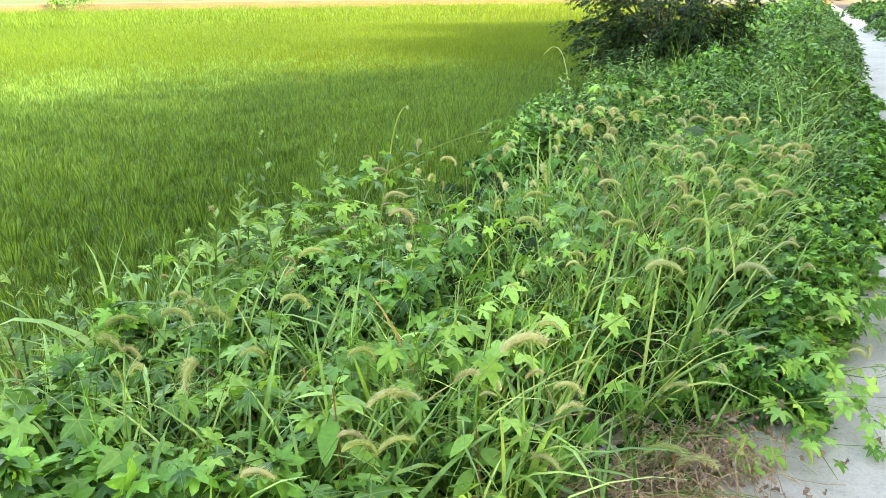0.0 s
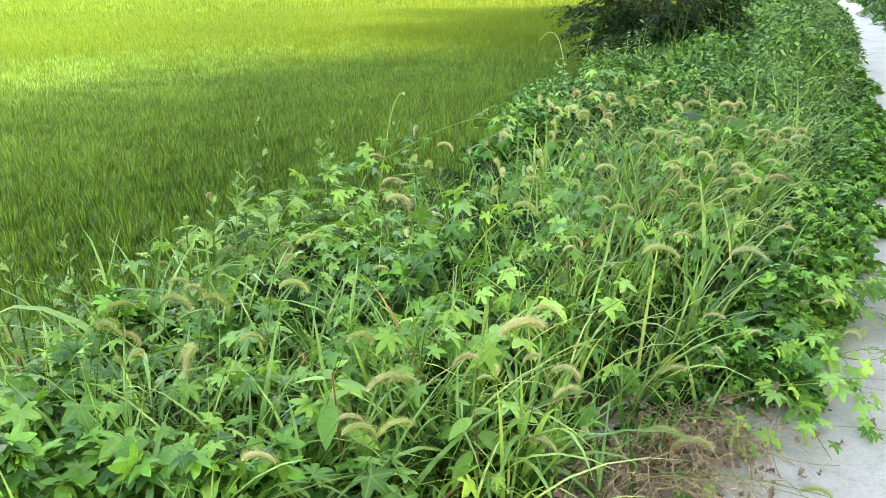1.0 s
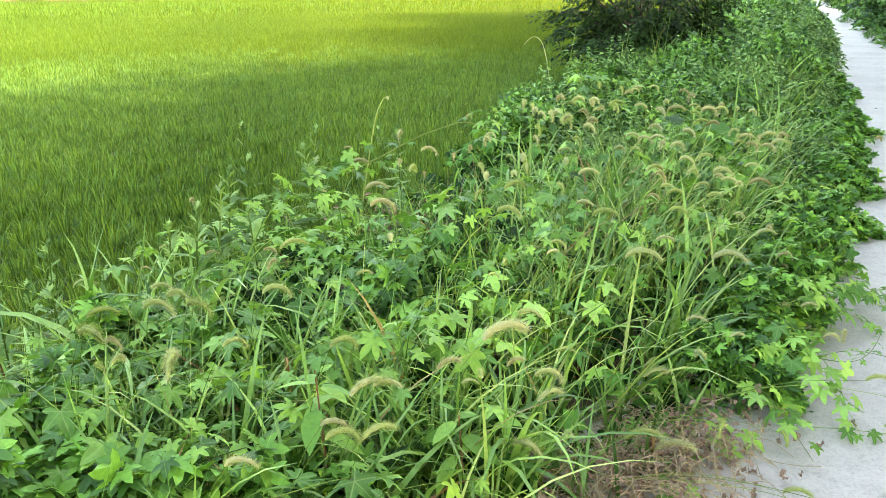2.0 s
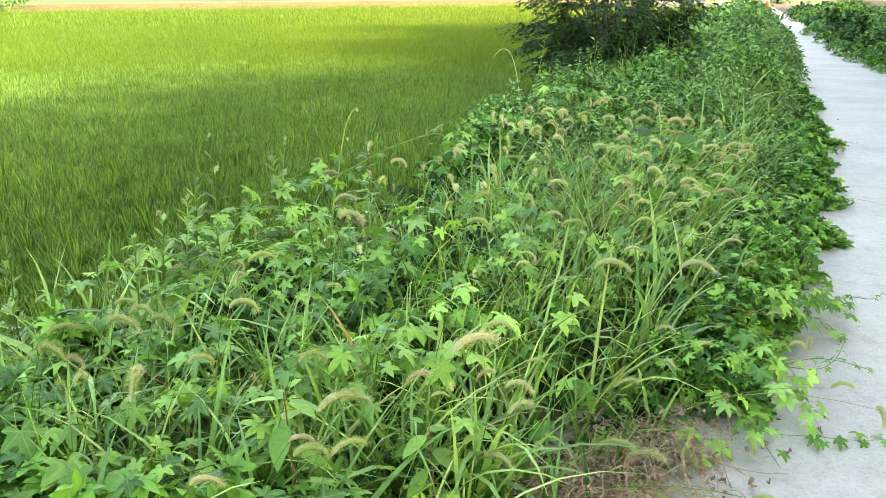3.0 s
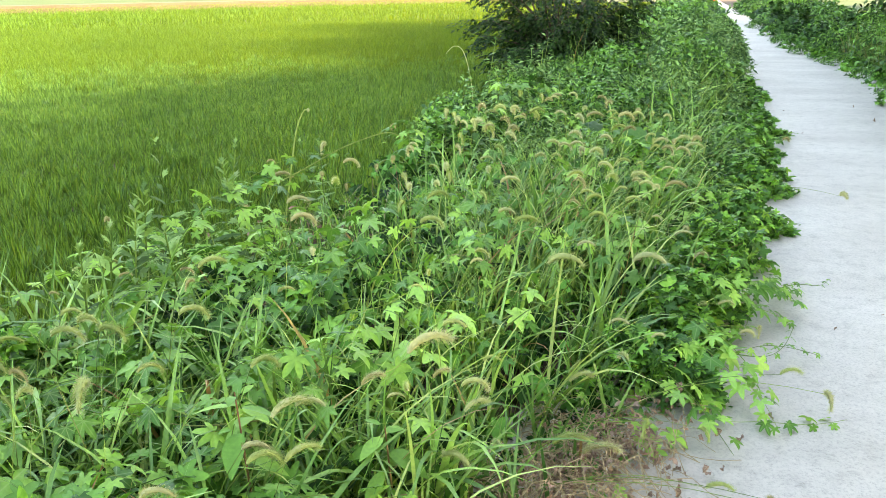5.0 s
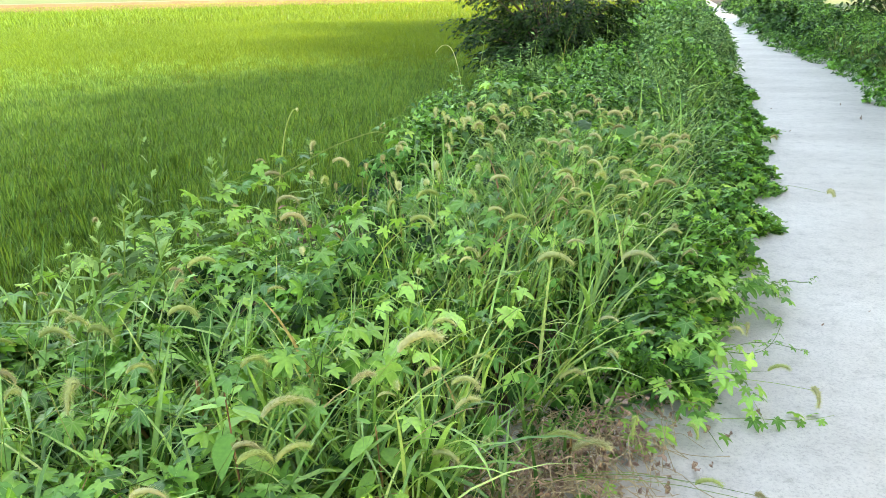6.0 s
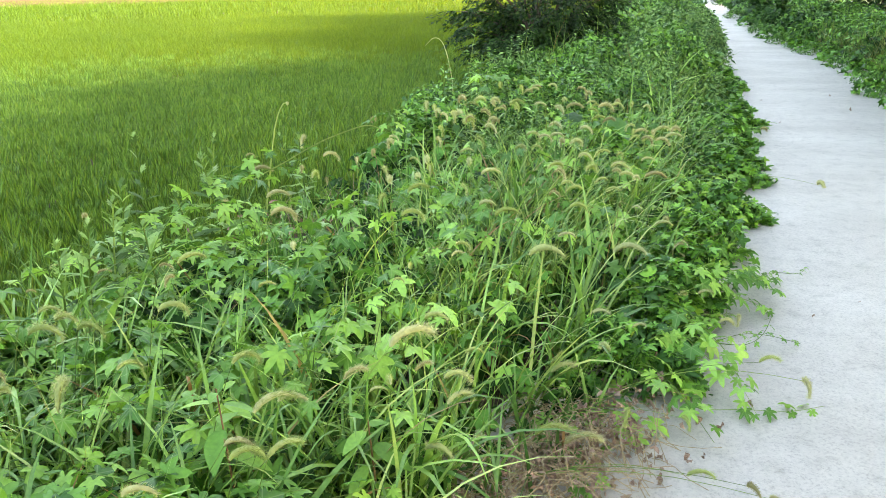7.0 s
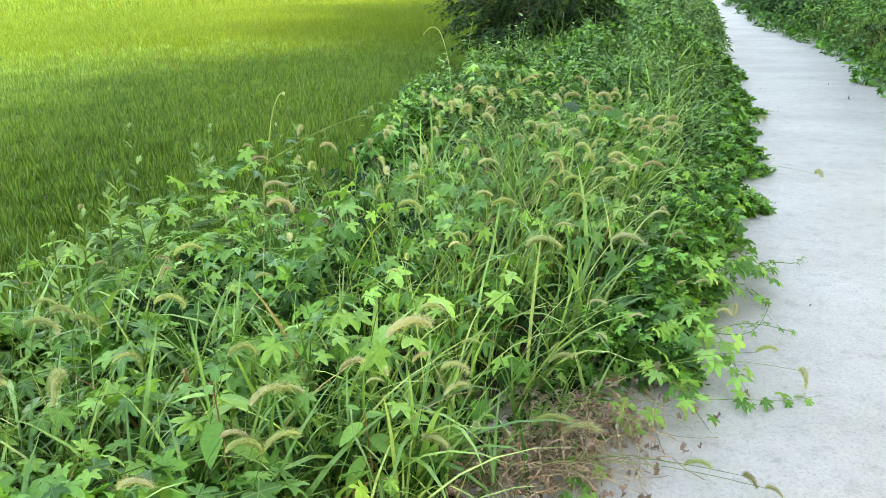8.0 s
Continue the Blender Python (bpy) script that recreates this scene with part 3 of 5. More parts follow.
def vines():
    r = random.Random(21)
    for n in range(120):
        y = r.uniform(0.75, 5.8)
        f = r.choice((r.uniform(0.0, 0.35), r.uniform(0.0, 0.9)))
        x = float(edge(y) + (BUND_X - edge(y)) * f)
        # thin where grass rules
        if r.random() < max(0.55 * float(grass_zone(x, y)), 1.2 * float(bare(x, y))):
            continue
        az = r.uniform(0, 2 * math.pi)
        pts = []
        for k in range(5):
            zz = float(canopy(x, y)) + r.uniform(-0.03, 0.07)
            pts.append((x, y, max(zz, 0.03)))
            az += r.uniform(-0.7, 0.7)
            x += 0.17 * math.cos(az)
            y += 0.17 * math.sin(az)
            x = min(x, float(edge(y)) + 0.12)
            if y < 0.5:
                break
        if len(pts) > 2 and pts[0][0] < float(edge(pts[0][1])) - 0.05:
            hop_vine(pts, r.uniform(0.055, 0.082), r.choice((0.12, 0.3, 0.5)), n)

    # vines climbing among the mugwort on the bund
    for n, (x, y, z, size) in enumerate([(-2.2, 2.9, 0.46, 0.085), (-2.0, 2.5, 0.42, 0.075), (-1.85, 2.2, 0.42, 0.075), (-2.25, 3.2, 0.5, 0.095), (-2.1, 3.1, 0.4, 0.095), (-2.3, 3.5, 0.48, 0.085),
                                         (-2.2, 3.7, 0.56, 0.075), (-2.3, 2.5, 0.46, 0.07), (-2.35, 2.2, 0.42, 0.065), (-2.1, 2.75, 0.34, 0.09), (-2.05, 3.4, 0.36, 0.085), (-1.95, 2.9, 0.3, 0.08)]):
        hop_vine([(x - 0.2, y - 0.15, z - 0.12), (x, y, z), (x + 0.16, y + 0.12, z + 0.03), (x + 0.3, y + 0.3, z)], size, 0.2, 560 + n)
    # broad-leaved vines in the near corner
    for n, (x, y, z) in enumerate([(-1.7, 1.02, 0.48), (-1.85, 1.12, 0.44), (-1.5, 1.05, 0.44), (-1.95, 1.3, 0.42), (-1.65, 1.25, 0.4), (-2.1, 1.55, 0.36), (-1.35, 1.1, 0.42), (-1.15, 1.2, 0.42), (-1.75, 1.5, 0.4), (-0.8, 1.25, 0.36), (-0.95, 1.15, 0.4)]):
        hop_vine([(x - 0.16, y - 0.05, z - 0.08), (x, y, z), (x + 0.12, y + 0.1, z + 0.02), (x + 0.22, y + 0.24, z - 0.03)], 0.085, 0.25, 600 + n)
    # runners out over the concrete
    run = "bright hop vine runner trailing over the concrete path"
    hop_vine([(0.05, 3.09, 0.25), (0.17, 3.41, 0.2), (0.31, 3.66, 0.17), (0.41, 3.62, 0.12), (0.51, 3.7, 0.05)], 0.075, 0.1, 501, 0.05, run)
    hop_vine([(0.0, 3.3, 0.25), (0.15, 3.5, 0.22), (0.3, 3.58, 0.15), (0.42, 3.78, 0.08), (0.5, 3.95, 0.03)], 0.072, 0.1, 507, 0.05, run)
    hop_vine([(0.1, 3.7, 0.25), (0.22, 3.86, 0.18), (0.36, 3.9, 0.1), (0.46, 3.84, 0.04)], 0.07, 0.15, 511, 0.05, run)
    hop_vine([(0.1, 3.35, 0.2), (0.24, 3.42, 0.14), (0.36, 3.5, 0.08), (0.44, 3.52, 0.03)], 0.066, 0.2, 512, 0.05, run)
    hop_vine([(0.3, 3.65, 0.1), (0.48, 3.95, 0.06), (0.6, 4.0, 0.05), (0.66, 4.12, 0.04)], 0.03, 0.4, 513, 0.1, run)
    hop_vine([(-0.1, 2.59, 0.15), (0.02, 2.61, 0.1), (0.14, 2.54, 0.06), (0.29, 2.62, 0.03), (0.45, 2.67, 0.02), (0.57, 2.74, 0.02)], 0.06, 0.3, 502, 0.08, run)
    hop_vine([(0.05, 2.85, 0.2), (0.17, 2.76, 0.14), (0.27, 2.68, 0.1), (0.33, 2.56, 0.05)], 0.075, 0.25, 509, 0.045, run)
    hop_vine([(0.02, 2.95, 0.24), (0.14, 2.9, 0.2), (0.24, 2.8, 0.14), (0.29, 2.66, 0.08)], 0.075, 0.35, 514, 0.05, run)
    hop_vine([(-0.05, 2.6, 0.18), (0.06, 2.5, 0.14), (0.13, 2.42, 0.09), (0.19, 2.36, 0.04)], 0.075, 0.3, 515, 0.05, run)
    hop_vine([(-0.02, 2.75, 0.2), (0.15, 2.93, 0.12), (0.3, 3.12, 0.09), (0.42, 3.2, 0.06), (0.54, 3.22, 0.03)], 0.04, 0.3, 503, 0.09, run)
    hop_vine([(0.15, 2.95, 0.12), (0.3, 3.0, 0.1), (0.38, 3.12, 0.1), (0.43, 3.3, 0.12)], 0.03, 0.5, 516, 0.11, run)
    hop_vine([(0.13, 4.39, 0.2), (0.36, 4.93, 0.12), (0.57, 5.12, 0.05)], 0.055, 0.2, 504, 0.05, run)
    hop_vine([(0.16, 5.3, 0.2), (0.39, 5.76, 0.1), (0.64, 5.97, 0.03)], 0.055, 0.2, 505, 0.055, run)
    hop_vine([(0.26, 7.01, 0.15), (0.54, 7.45, 0.1), (0.78, 8.13, 0.04)], 0.06, 0.2, 506, 0.06, run)
    for n, (x, y) in enumerate([(0.61, 5.05), (0.66, 5.97), (0.62, 6.48), (0.64, 7.34), (0.82, 8.26), (0.7, 9.14), (0.56, 10.1), (0.72, 10.7)]):
        e = float(edge(y))
        hop_vine([(e - 0.25, y - 0.12, 0.25), (e - 0.05, y - 0.05, 0.16), (e * 0.4 + x * 0.6, y, 0.08), (x, y + 0.05, 0.03)], 0.06, 0.2, 520 + n, 0.04, run)
    hop_vine([(-0.05, 2.63, 0.25), (0.08, 3.02, 0.15), (0.28, 3.34, 0.08)], 0.05, 0.5, 508, 0.06, run)


vines()


# ---- foxtail grass ----
def seed_head(seed, bend, fat=0.1):
    """Bristly seed head: a nodding spindle with bristles. Starts at the origin along +z, nods towards +x; unit length."""
    r = np.random.default_rng(seed)
    k = 12
    s = np.linspace(0, 1, k + 1)
    P = [np.zeros(3)]
    for i in range(k):
        th = bend * (s[i] + 0.04) ** 0.9
        P.append(P[-1] + np.array([math.sin(th), 0, math.cos(th)]) / k)
    P = np.array(P)
    rad = fat * np.clip(np.sin(np.pi * (s * 0.93 + 0.05)) ** 0.45, 0.1, 1) * (1 - 0.35 * s)
    body = tube(P, rad * (0.75 + 0.2 * r.random(k + 1)), 7)
    n = 560
    t = r.uniform(0.02, 0.99, n)
    c = np.stack([np.interp(t, s, P[:, j]) for j in range(3)], 1)
    th = bend * t ** 0.9
    T = np.stack([np.sin(th), np.zeros(n), np.cos(th)], 1)
    U = np.stack([np.cos(th), np.zeros(n), -np.sin(th)], 1)
    a = r.uniform(0, 2 * np.pi, n)
    out = U * np.cos(a)[:, None] + np.array([0, 1.0, 0]) * np.sin(a)[:, None]
    rr = np.interp(t, s, rad)[:, None]
    d = out + T * r.uniform(0.3, 1.0, n)[:, None]
    d /= np.linalg.norm(d, axis=1)[:, None]
    side = np.cross(d, T)
    side /= np.linalg.norm(side, axis=1)[:, None] + 1e-9
    ln = r.uniform(0.08, 0.15, n)[:, None]
    p0, p1 = c + out * rr * 0.6, c + out * rr * 0.6 + d * ln
    w0, w1 = 0.004, 0.0018
    V = np.stack([p0 - side * w0, p0 + side * w0, p1 + side * w1, p1 - side * w1], 1).reshape(-1, 3)
    F = np.arange(4 * n).reshape(n, 4)
    return body, (V, F)


HEAD_BENDS = (0.35, 1.2, 1.9, 2.5, 3.0)
HEAD_ME = [[], []]
for tone, mat in enumerate((M_SEED, M_SEEDBROWN)):
    for k, bend in enumerate(HEAD_BENDS):
        pair = [quads_mesh(n, *vf) for n, vf in zip(("seed_head_mesh", "bristle_mesh"), seed_head(k, bend))]
        for me in pair:
            me.materials.append(mat)
        HEAD_ME[tone].append(pair)
FOX_LEAF_ME = []
for k in range(5):
    me = quads_mesh("grass_leaf_mesh", *blades(np.zeros((1, 3)), np.array([1.0]), np.array([0.0]), np.array([0.45 + 0.1 * k]), np.array([0.7 + 0.4 * k]), np.array([0.045]), 7))
    me.materials.append(M_GRASS)
    FOX_LEAF_ME.append(me)


def foxtail(hx, hy, hz, nod=0.0, bend=2, size=0.09, brown=0, seed=0, foot=None):
    """A foxtail plant: stem from the ground to the head's base at (hx, hy, hz), leaves, nodding bristly head."""
    r = random.Random(seed * 7 + 3)
    out = hx > float(edge(hy)) - 0.12
    if out:
        foot = (float(edge(hy)) - r.uniform(0.2, 0.35), hy - r.uniform(0.05, 0.3))
    if foot is None:
        foot = (hx - math.cos(nod) * r.uniform(0.05, 0.25), hy - math.sin(nod) * r.uniform(0.05, 0.25))
    g = float(ground_z(foot[0], foot[1]))
    thing = tagged(new("foxtail_grass"), ("tawny" if brown else "pale green") + " bristly foxtail grass head nodding on a thin stem", "foxtail grass", group="foxtail grasses on the verge")
    thing.location = (foot[0], foot[1], g)
    top = Vector((hx - foot[0], hy - foot[1], hz - g))
    pts = []
    for i in range(8):
        s = i / 7
        pts.append((top.x * s, top.y * s ** 1.4, top.z * s + 0.1 * math.sin(math.pi * s)) if out else (top.x * s ** 1.7, top.y * s ** 1.7, top.z * (1 - (1 - s) ** 1.15)))
    part("stem", quads_mesh("foxtail_stem", *tube(pts, np.linspace(0.0018, 0.0008, 8), 4)), M_STEM, thing)
    m = Matrix.Translation(top) @ Matrix.Rotation(nod, 4, "Z") @ Matrix.Rotation(0.5, 4, "Y") @ Matrix.Scale(size * 0.92, 4)
    head = part("seed_head", HEAD_ME[brown][bend][0], M_SEED, thing, m)
    part("bristles", HEAD_ME[brown][bend][1], M_SEED, head)
    for k in range(0 if out else r.randint(2, 4)):
        s = r.uniform(0.15, 0.75)
        p = Vector((top.x * s ** 1.7, top.y * s ** 1.7, top.z * (1 - (1 - s) ** 1.15)))
        part("leaf", r.choice(FOX_LEAF_ME), M_GRASS, thing, Matrix.Translation(p) @ Matrix.Rotation(r.uniform(0, 6.28), 4, "Z") @ Matrix.Scale(r.uniform(0.16, 0.3), 4))
    return thing


def foxtail_patch(rows, seed):
    """Foxtails of one patch: place of the head's base, nod in degrees, bend, length, tawny or not."""
    for k, (x, y, z, nod, bend, size, brown) in enumerate(rows):
        foxtail(x, y, z, radians(nod), bend, size, brown, seed + k)


def foxtails():
    foxtail_patch([(-0.50, 2.72, 0.50, -7, 2, 0.170, 0), (-0.23, 3.17, 0.38, -7, 2, 0.170, 0), (-0.28, 4.45, 0.59, 49, 2, 0.091, 0), (-0.17, 4.88, 0.54, 96, 3, 0.104, 1), (-0.10, 4.75, 0.55, 4, 2, 0.125, 0), (-0.02, 5.17, 0.51, 128, 3, 0.129, 1), (-0.43, 5.46, 0.63, 117, 4, 0.116, 1), (-0.56, 5.36, 0.61, 28, 3, 0.160, 1), (-0.74, 5.13, 0.64, 3, 2, 0.139, 1), (-0.59, 5.06, 0.64, -8, 3, 0.096, 0)], 0)
    foxtail_patch([(-0.66, 4.06, 0.67, -13, 2, 0.099, 0), (-0.56, 4.08, 0.63, 47, 3, 0.125, 0), (-0.63, 4.34, 0.58, 115, 4, 0.114, 1), (-0.20, 4.26, 0.52, 2, 2, 0.087, 0), (-0.16, 3.99, 0.50, -11, 2, 0.132, 1), (-0.22, 3.94, 0.50, 55, 3, 0.075, 0), (-0.31, 3.52, 0.54, 18, 2, 0.085, 0), (-0.46, 3.34, 0.58, 32, 2, 0.093, 0), (-0.51, 3.18, 0.61, 0, 3, 0.068, 1), (-0.48, 3.30, 0.62, -1, 2, 0.071, 0)], 20)
    foxtail_patch([(-0.41, 3.10, 0.58, 8, 3, 0.102, 0), (-0.43, 2.95, 0.50, 8, 2, 0.084, 1), (-0.19, 3.56, 0.46, 5, 3, 0.063, 0), (-0.09, 3.67, 0.35, 2, 2, 0.106, 0), (-0.03, 3.73, 0.35, 107, 3, 0.097, 1), (0.03, 3.79, 0.23, 313, 4, 0.114, 0), (0.01, 3.60, 0.27, 52, 2, 0.081, 1), (0.06, 3.71, 0.19, 137, 4, 0.097, 1), (0.59, 6.78, 0.24, 46, 3, 0.110, 1), (0.92, 5.84, 0.05, 285, 2, 0.14, 1)], 40)
    foxtail_patch([(-0.26, 2.67, 0.31, 6, 2, 0.087, 0), (0.03, 3.20, 0.18, 53, 2, 0.094, 0), (0.12, 3.21, 0.21, 11, 2, 0.083, 0), (-0.17, 2.88, 0.21, 40, 2, 0.058, 1), (-0.11, 2.70, 0.26, 25, 2, 0.064, 0), (-0.17, 2.51, 0.25, 134, 3, 0.086, 0), (-0.36, 2.42, 0.22, 19, 0, 0.065, 0), (-0.35, 2.38, 0.21, 33, 2, 0.111, 0), (0.20, 2.94, 0.21, 23, 3, 0.086, 1), (0.28, 3.11, 0.17, 267, 4, 0.081, 1)], 60)
    foxtail_patch([(0.32, 2.60, 0.23, 14, 2, 0.092, 0), (0.46, 2.58, 0.19, 286, 4, 0.103, 1), (-0.35, 2.10, 0.14, 15, 2, 0.146, 0), (-0.24, 1.97, 0.21, 15, 2, 0.135, 1), (-0.08, 2.21, 0.20, 262, 4, 0.087, 0), (0.08, 2.27, 0.17, 306, 4, 0.073, 0), (-2.74, 5.33, 0.31, 279, 4, 0.170, 1), (-2.52, 6.22, 0.29, 137, 3, 0.136, 1), (-1.67, 5.06, 0.64, 285, 3, 0.139, 0), (-1.53, 4.90, 0.62, 127, 4, 0.124, 0)], 80)
    foxtail_patch([(-1.37, 4.65, 0.66, 299, 4, 0.127, 0), (-1.35, 4.82, 0.62, 137, 3, 0.141, 0), (-1.38, 5.00, 0.69, 137, 3, 0.135, 1), (-1.45, 4.63, 0.57, 306, 4, 0.118, 0), (-1.25, 3.95, 0.65, 312, 4, 0.093, 1), (-1.21, 4.58, 0.63, 135, 3, 0.170, 0), (-1.07, 4.94, 0.68, 315, 3, 0.151, 0), (-1.16, 4.88, 0.65, 3, 2, 0.096, 0), (-1.02, 4.42, 0.66, 132, 3, 0.109, 1), (-1.48, 3.85, 0.67, 0, 3, 0.074, 0)], 100)
    foxtail_patch([(-1.45, 3.83, 0.64, 134, 4, 0.126, 1), (-1.35, 3.80, 0.57, -11, 3, 0.080, 0), (-1.22, 3.71, 0.58, 116, 3, 0.121, 0), (-1.39, 3.52, 0.58, 306, 3, 0.102, 0), (-1.12, 3.29, 0.61, 129, 3, 0.086, 0), (-0.99, 3.50, 0.69, 17, 2, 0.083, 0), (-0.81, 3.20, 0.67, 7, 2, 0.109, 0), (-1.02, 2.85, 0.67, 45, 2, 0.116, 0), (-0.92, 3.27, 0.59, 314, 4, 0.092, 0), (-0.97, 2.64, 0.64, 16, 3, 0.123, 0)], 120)
    foxtail_patch([(-0.70, 2.75, 0.67, -9, 2, 0.085, 0), (-1.16, 3.00, 0.66, 105, 3, 0.100, 0), (-1.15, 2.93, 0.62, 270, 3, 0.098, 0), (-1.59, 3.15, 0.62, 95, 3, 0.109, 0), (-1.44, 2.99, 0.66, 298, 3, 0.068, 1), (-1.68, 3.24, 0.63, 127, 4, 0.082, 1), (-1.59, 2.74, 0.64, 22, 2, 0.115, 1), (-2.61, 4.33, 0.30, 10, 2, 0.170, 1), (-1.35, 2.35, 0.70, 29, 3, 0.126, 1), (-3.11, 5.08, 0.21, 49, 3, 0.096, 1)], 140)
    foxtail_patch([(-1.59, 3.28, 0.69, 18, 3, 0.107, 1), (-1.53, 3.53, 0.61, 116, 4, 0.087, 1), (-1.50, 3.69, 0.62, 126, 4, 0.090, 1), (-0.62, 2.67, 0.66, 9, 2, 0.114, 0), (-0.73, 2.54, 0.58, -4, 3, 0.076, 0), (-0.72, 2.45, 0.57, 48, 2, 0.057, 0), (-1.24, 2.29, 0.60, 120, 3, 0.082, 0), (-1.20, 1.98, 0.59, 30, 2, 0.063, 0), (-0.81, 2.26, 0.59, 99, 4, 0.057, 0), (-0.80, 2.09, 0.61, 27, 3, 0.050, 0)], 160)
    foxtail_patch([(-0.71, 1.82, 0.53, 43, 2, 0.170, 1), (-0.75, 1.60, 0.54, 52, 2, 0.086, 1), (-1.00, 1.50, 0.60, 54, 3, 0.104, 0), (-0.85, 1.34, 0.58, 51, 2, 0.125, 0), (-0.88, 1.26, 0.54, 19, 3, 0.094, 1), (-0.85, 1.23, 0.53, 40, 3, 0.109, 0), (-0.80, 1.30, 0.50, 50, 2, 0.106, 0), (-0.69, 2.06, 0.51, 2, 2, 0.092, 0), (-0.58, 2.12, 0.38, 7, 2, 0.074, 0), (-0.59, 1.93, 0.39, 23, 3, 0.113, 0)], 180)
    foxtail_patch([(-0.55, 1.83, 0.37, 48, 2, 0.101, 0), (-0.66, 1.88, 0.43, 53, 2, 0.075, 1), (-0.72, 1.69, 0.46, 14, 2, 0.060, 0), (-0.70, 1.79, 0.43, 121, 4, 0.078, 0), (-0.84, 1.43, 0.56, 12, 2, 0.089, 0), (-0.58, 1.72, 0.29, -9, 3, 0.122, 0), (-0.45, 1.84, 0.27, 134, 4, 0.066, 0), (-2.66, 2.13, 0.26, 30, 2, 0.123, 0), (-1.58, 1.28, 0.67, 40, 2, 0.096, 0), (-1.52, 1.20, 0.67, -9, 2, 0.124, 0)], 200)
    foxtail_patch([(-1.41, 1.18, 0.68, -2, 3, 0.072, 1), (-1.51, 1.40, 0.66, 23, 3, 0.117, 0), (-1.70, 1.62, 0.60, 22, 2, 0.077, 0), (-1.49, 1.47, 0.67, 0, 2, 0.087, 0), (-1.53, 1.58, 0.59, 4, 3, 0.117, 0), (-1.24, 1.38, 0.61, 48, 3, 0.087, 0), (-1.34, 1.32, 0.59, 299, 3, 0.135, 0), (-1.25, 1.57, 0.68, 36, 3, 0.107, 0), (-1.47, 1.19, 0.60, -14, 3, 0.065, 0), (-0.96, 1.03, 0.56, 14, 2, 0.091, 1)], 220)
    foxtail_patch([(-2.98, 3.22, 0.30, 110, 4, 0.094, 1), (-2.75, 2.72, 0.22, 46, 2, 0.114, 0), (-2.58, 2.71, 0.27, 23, 2, 0.130, 0), (-1.75, 1.64, 0.65, 8, 2, 0.041, 1), (-2.54, 3.91, 0.21, 276, 3, 0.170, 1), (-1.52, 2.03, 0.62, 40, 2, 0.113, 0), (-1.49, 1.96, 0.60, 273, 3, 0.076, 1), (-1.71, 1.88, 0.62, 35, 2, 0.053, 1), (-1.45, 1.85, 0.68, 17, 3, 0.058, 1), (-1.37, 1.15, 0.64, 100, 3, 0.070, 0)], 240)


    # heads lying on the concrete
    foxtail_patch([(0.11, 2.17, 0.03, 2, 2, 0.1, 0), (0.28, 2.15, 0.04, 300, 2, 0.085, 1), (0.34, 2.12, 0.03, 318, 2, 0.075, 1)], 620)
    # the denser stand behind the first ones
    r = random.Random(77)
    for k in range(58):
        y = r.uniform(3.5, 5.7)
        x = r.uniform(-1.55, -0.15) if y > 4.3 else r.uniform(-1.2, -0.25)
        foxtail(x, y, r.uniform(0.56, 0.74) - (0.1 if x > -0.4 else 0.0), radians(r.choice((r.uniform(-50, 60), r.uniform(90, 300)))), r.choice((2, 3, 3, 4)), r.uniform(0.085, 0.135), int(r.random() < 0.3), 400 + k)


foxtails()


# ---- grass tufts with broad blades ----
def folded_blade(lean, bend, width, k, sway):
    """One grass blade of unit length, keeled along its midrib, arching over and swaying sideways."""
    V, F, p = [], [], np.zeros(3)
    for i in range(k + 1):
        s = i / k
        th = lean + bend * s ** 1.7
        w = width * ((0.5 + 0.5 * min(1, s / 0.3)) * (1 - s) ** 0.75 + 0.02) / 2
        yaw = sway * s * s
        d = np.array([math.sin(th) * math.cos(yaw), math.sin(th) * math.sin(yaw) + 0.12 * yaw, math.cos(th)])
        up = np.array([-math.cos(th), 0, math.sin(th)])
        for q, lift in ((-1, 0.45), (0, 0.0), (1, 0.45)):
            V.append(p + np.array([0, 1, 0]) * q * w + up * lift * w)
        p = p + d / k
    for i in range(k):
        a = 3 * i
        F += [(a, a + 1, a + 4, a + 3), (a + 1, a + 2, a + 5, a + 4)]
    return np.array(V), np.array(F)


BLADE_ME = []
for k in range(9):
    one = folded_blade(0.05 + 0.07 * (k % 3), 0.5 + 0.27 * k, 0.032 + 0.011 * (k % 3), 8, 0.25 * math.sin(k * 2.3))
    me = quads_mesh("tuft_blade_mesh", *one)
    me.materials.append(M_BLADE)
    BLADE_ME.append(me)


def grass_tuft(x, y, n, lmin, lmax, lean, seed):
    r = random.Random(seed)
    thing = tagged(new("grass_tuft"), "tuft of broad light green grass blades arching outwards", "grass", group="grass tufts on the verge")
    thing.location = (x, y, float(ground_z(x, y)))
    drift = r.uniform(0, 6.28)
    for k in range(n):
        az = drift + r.gauss(0, 1.3)
        m = (Matrix.Translation((r.gauss(0, 0.03), r.gauss(0, 0.03), 0)) @ Matrix.Rotation(az, 4, "Z")
             @ Matrix.Rotation(r.uniform(0, lean), 4, "Y") @ Matrix.Rotation(r.uniform(-1.2, 1.2), 4, "Z") @ Matrix.Scale(r.uniform(lmin, lmax), 4))
        part("blade", r.choice(BLADE_ME), M_BLADE, thing, m)


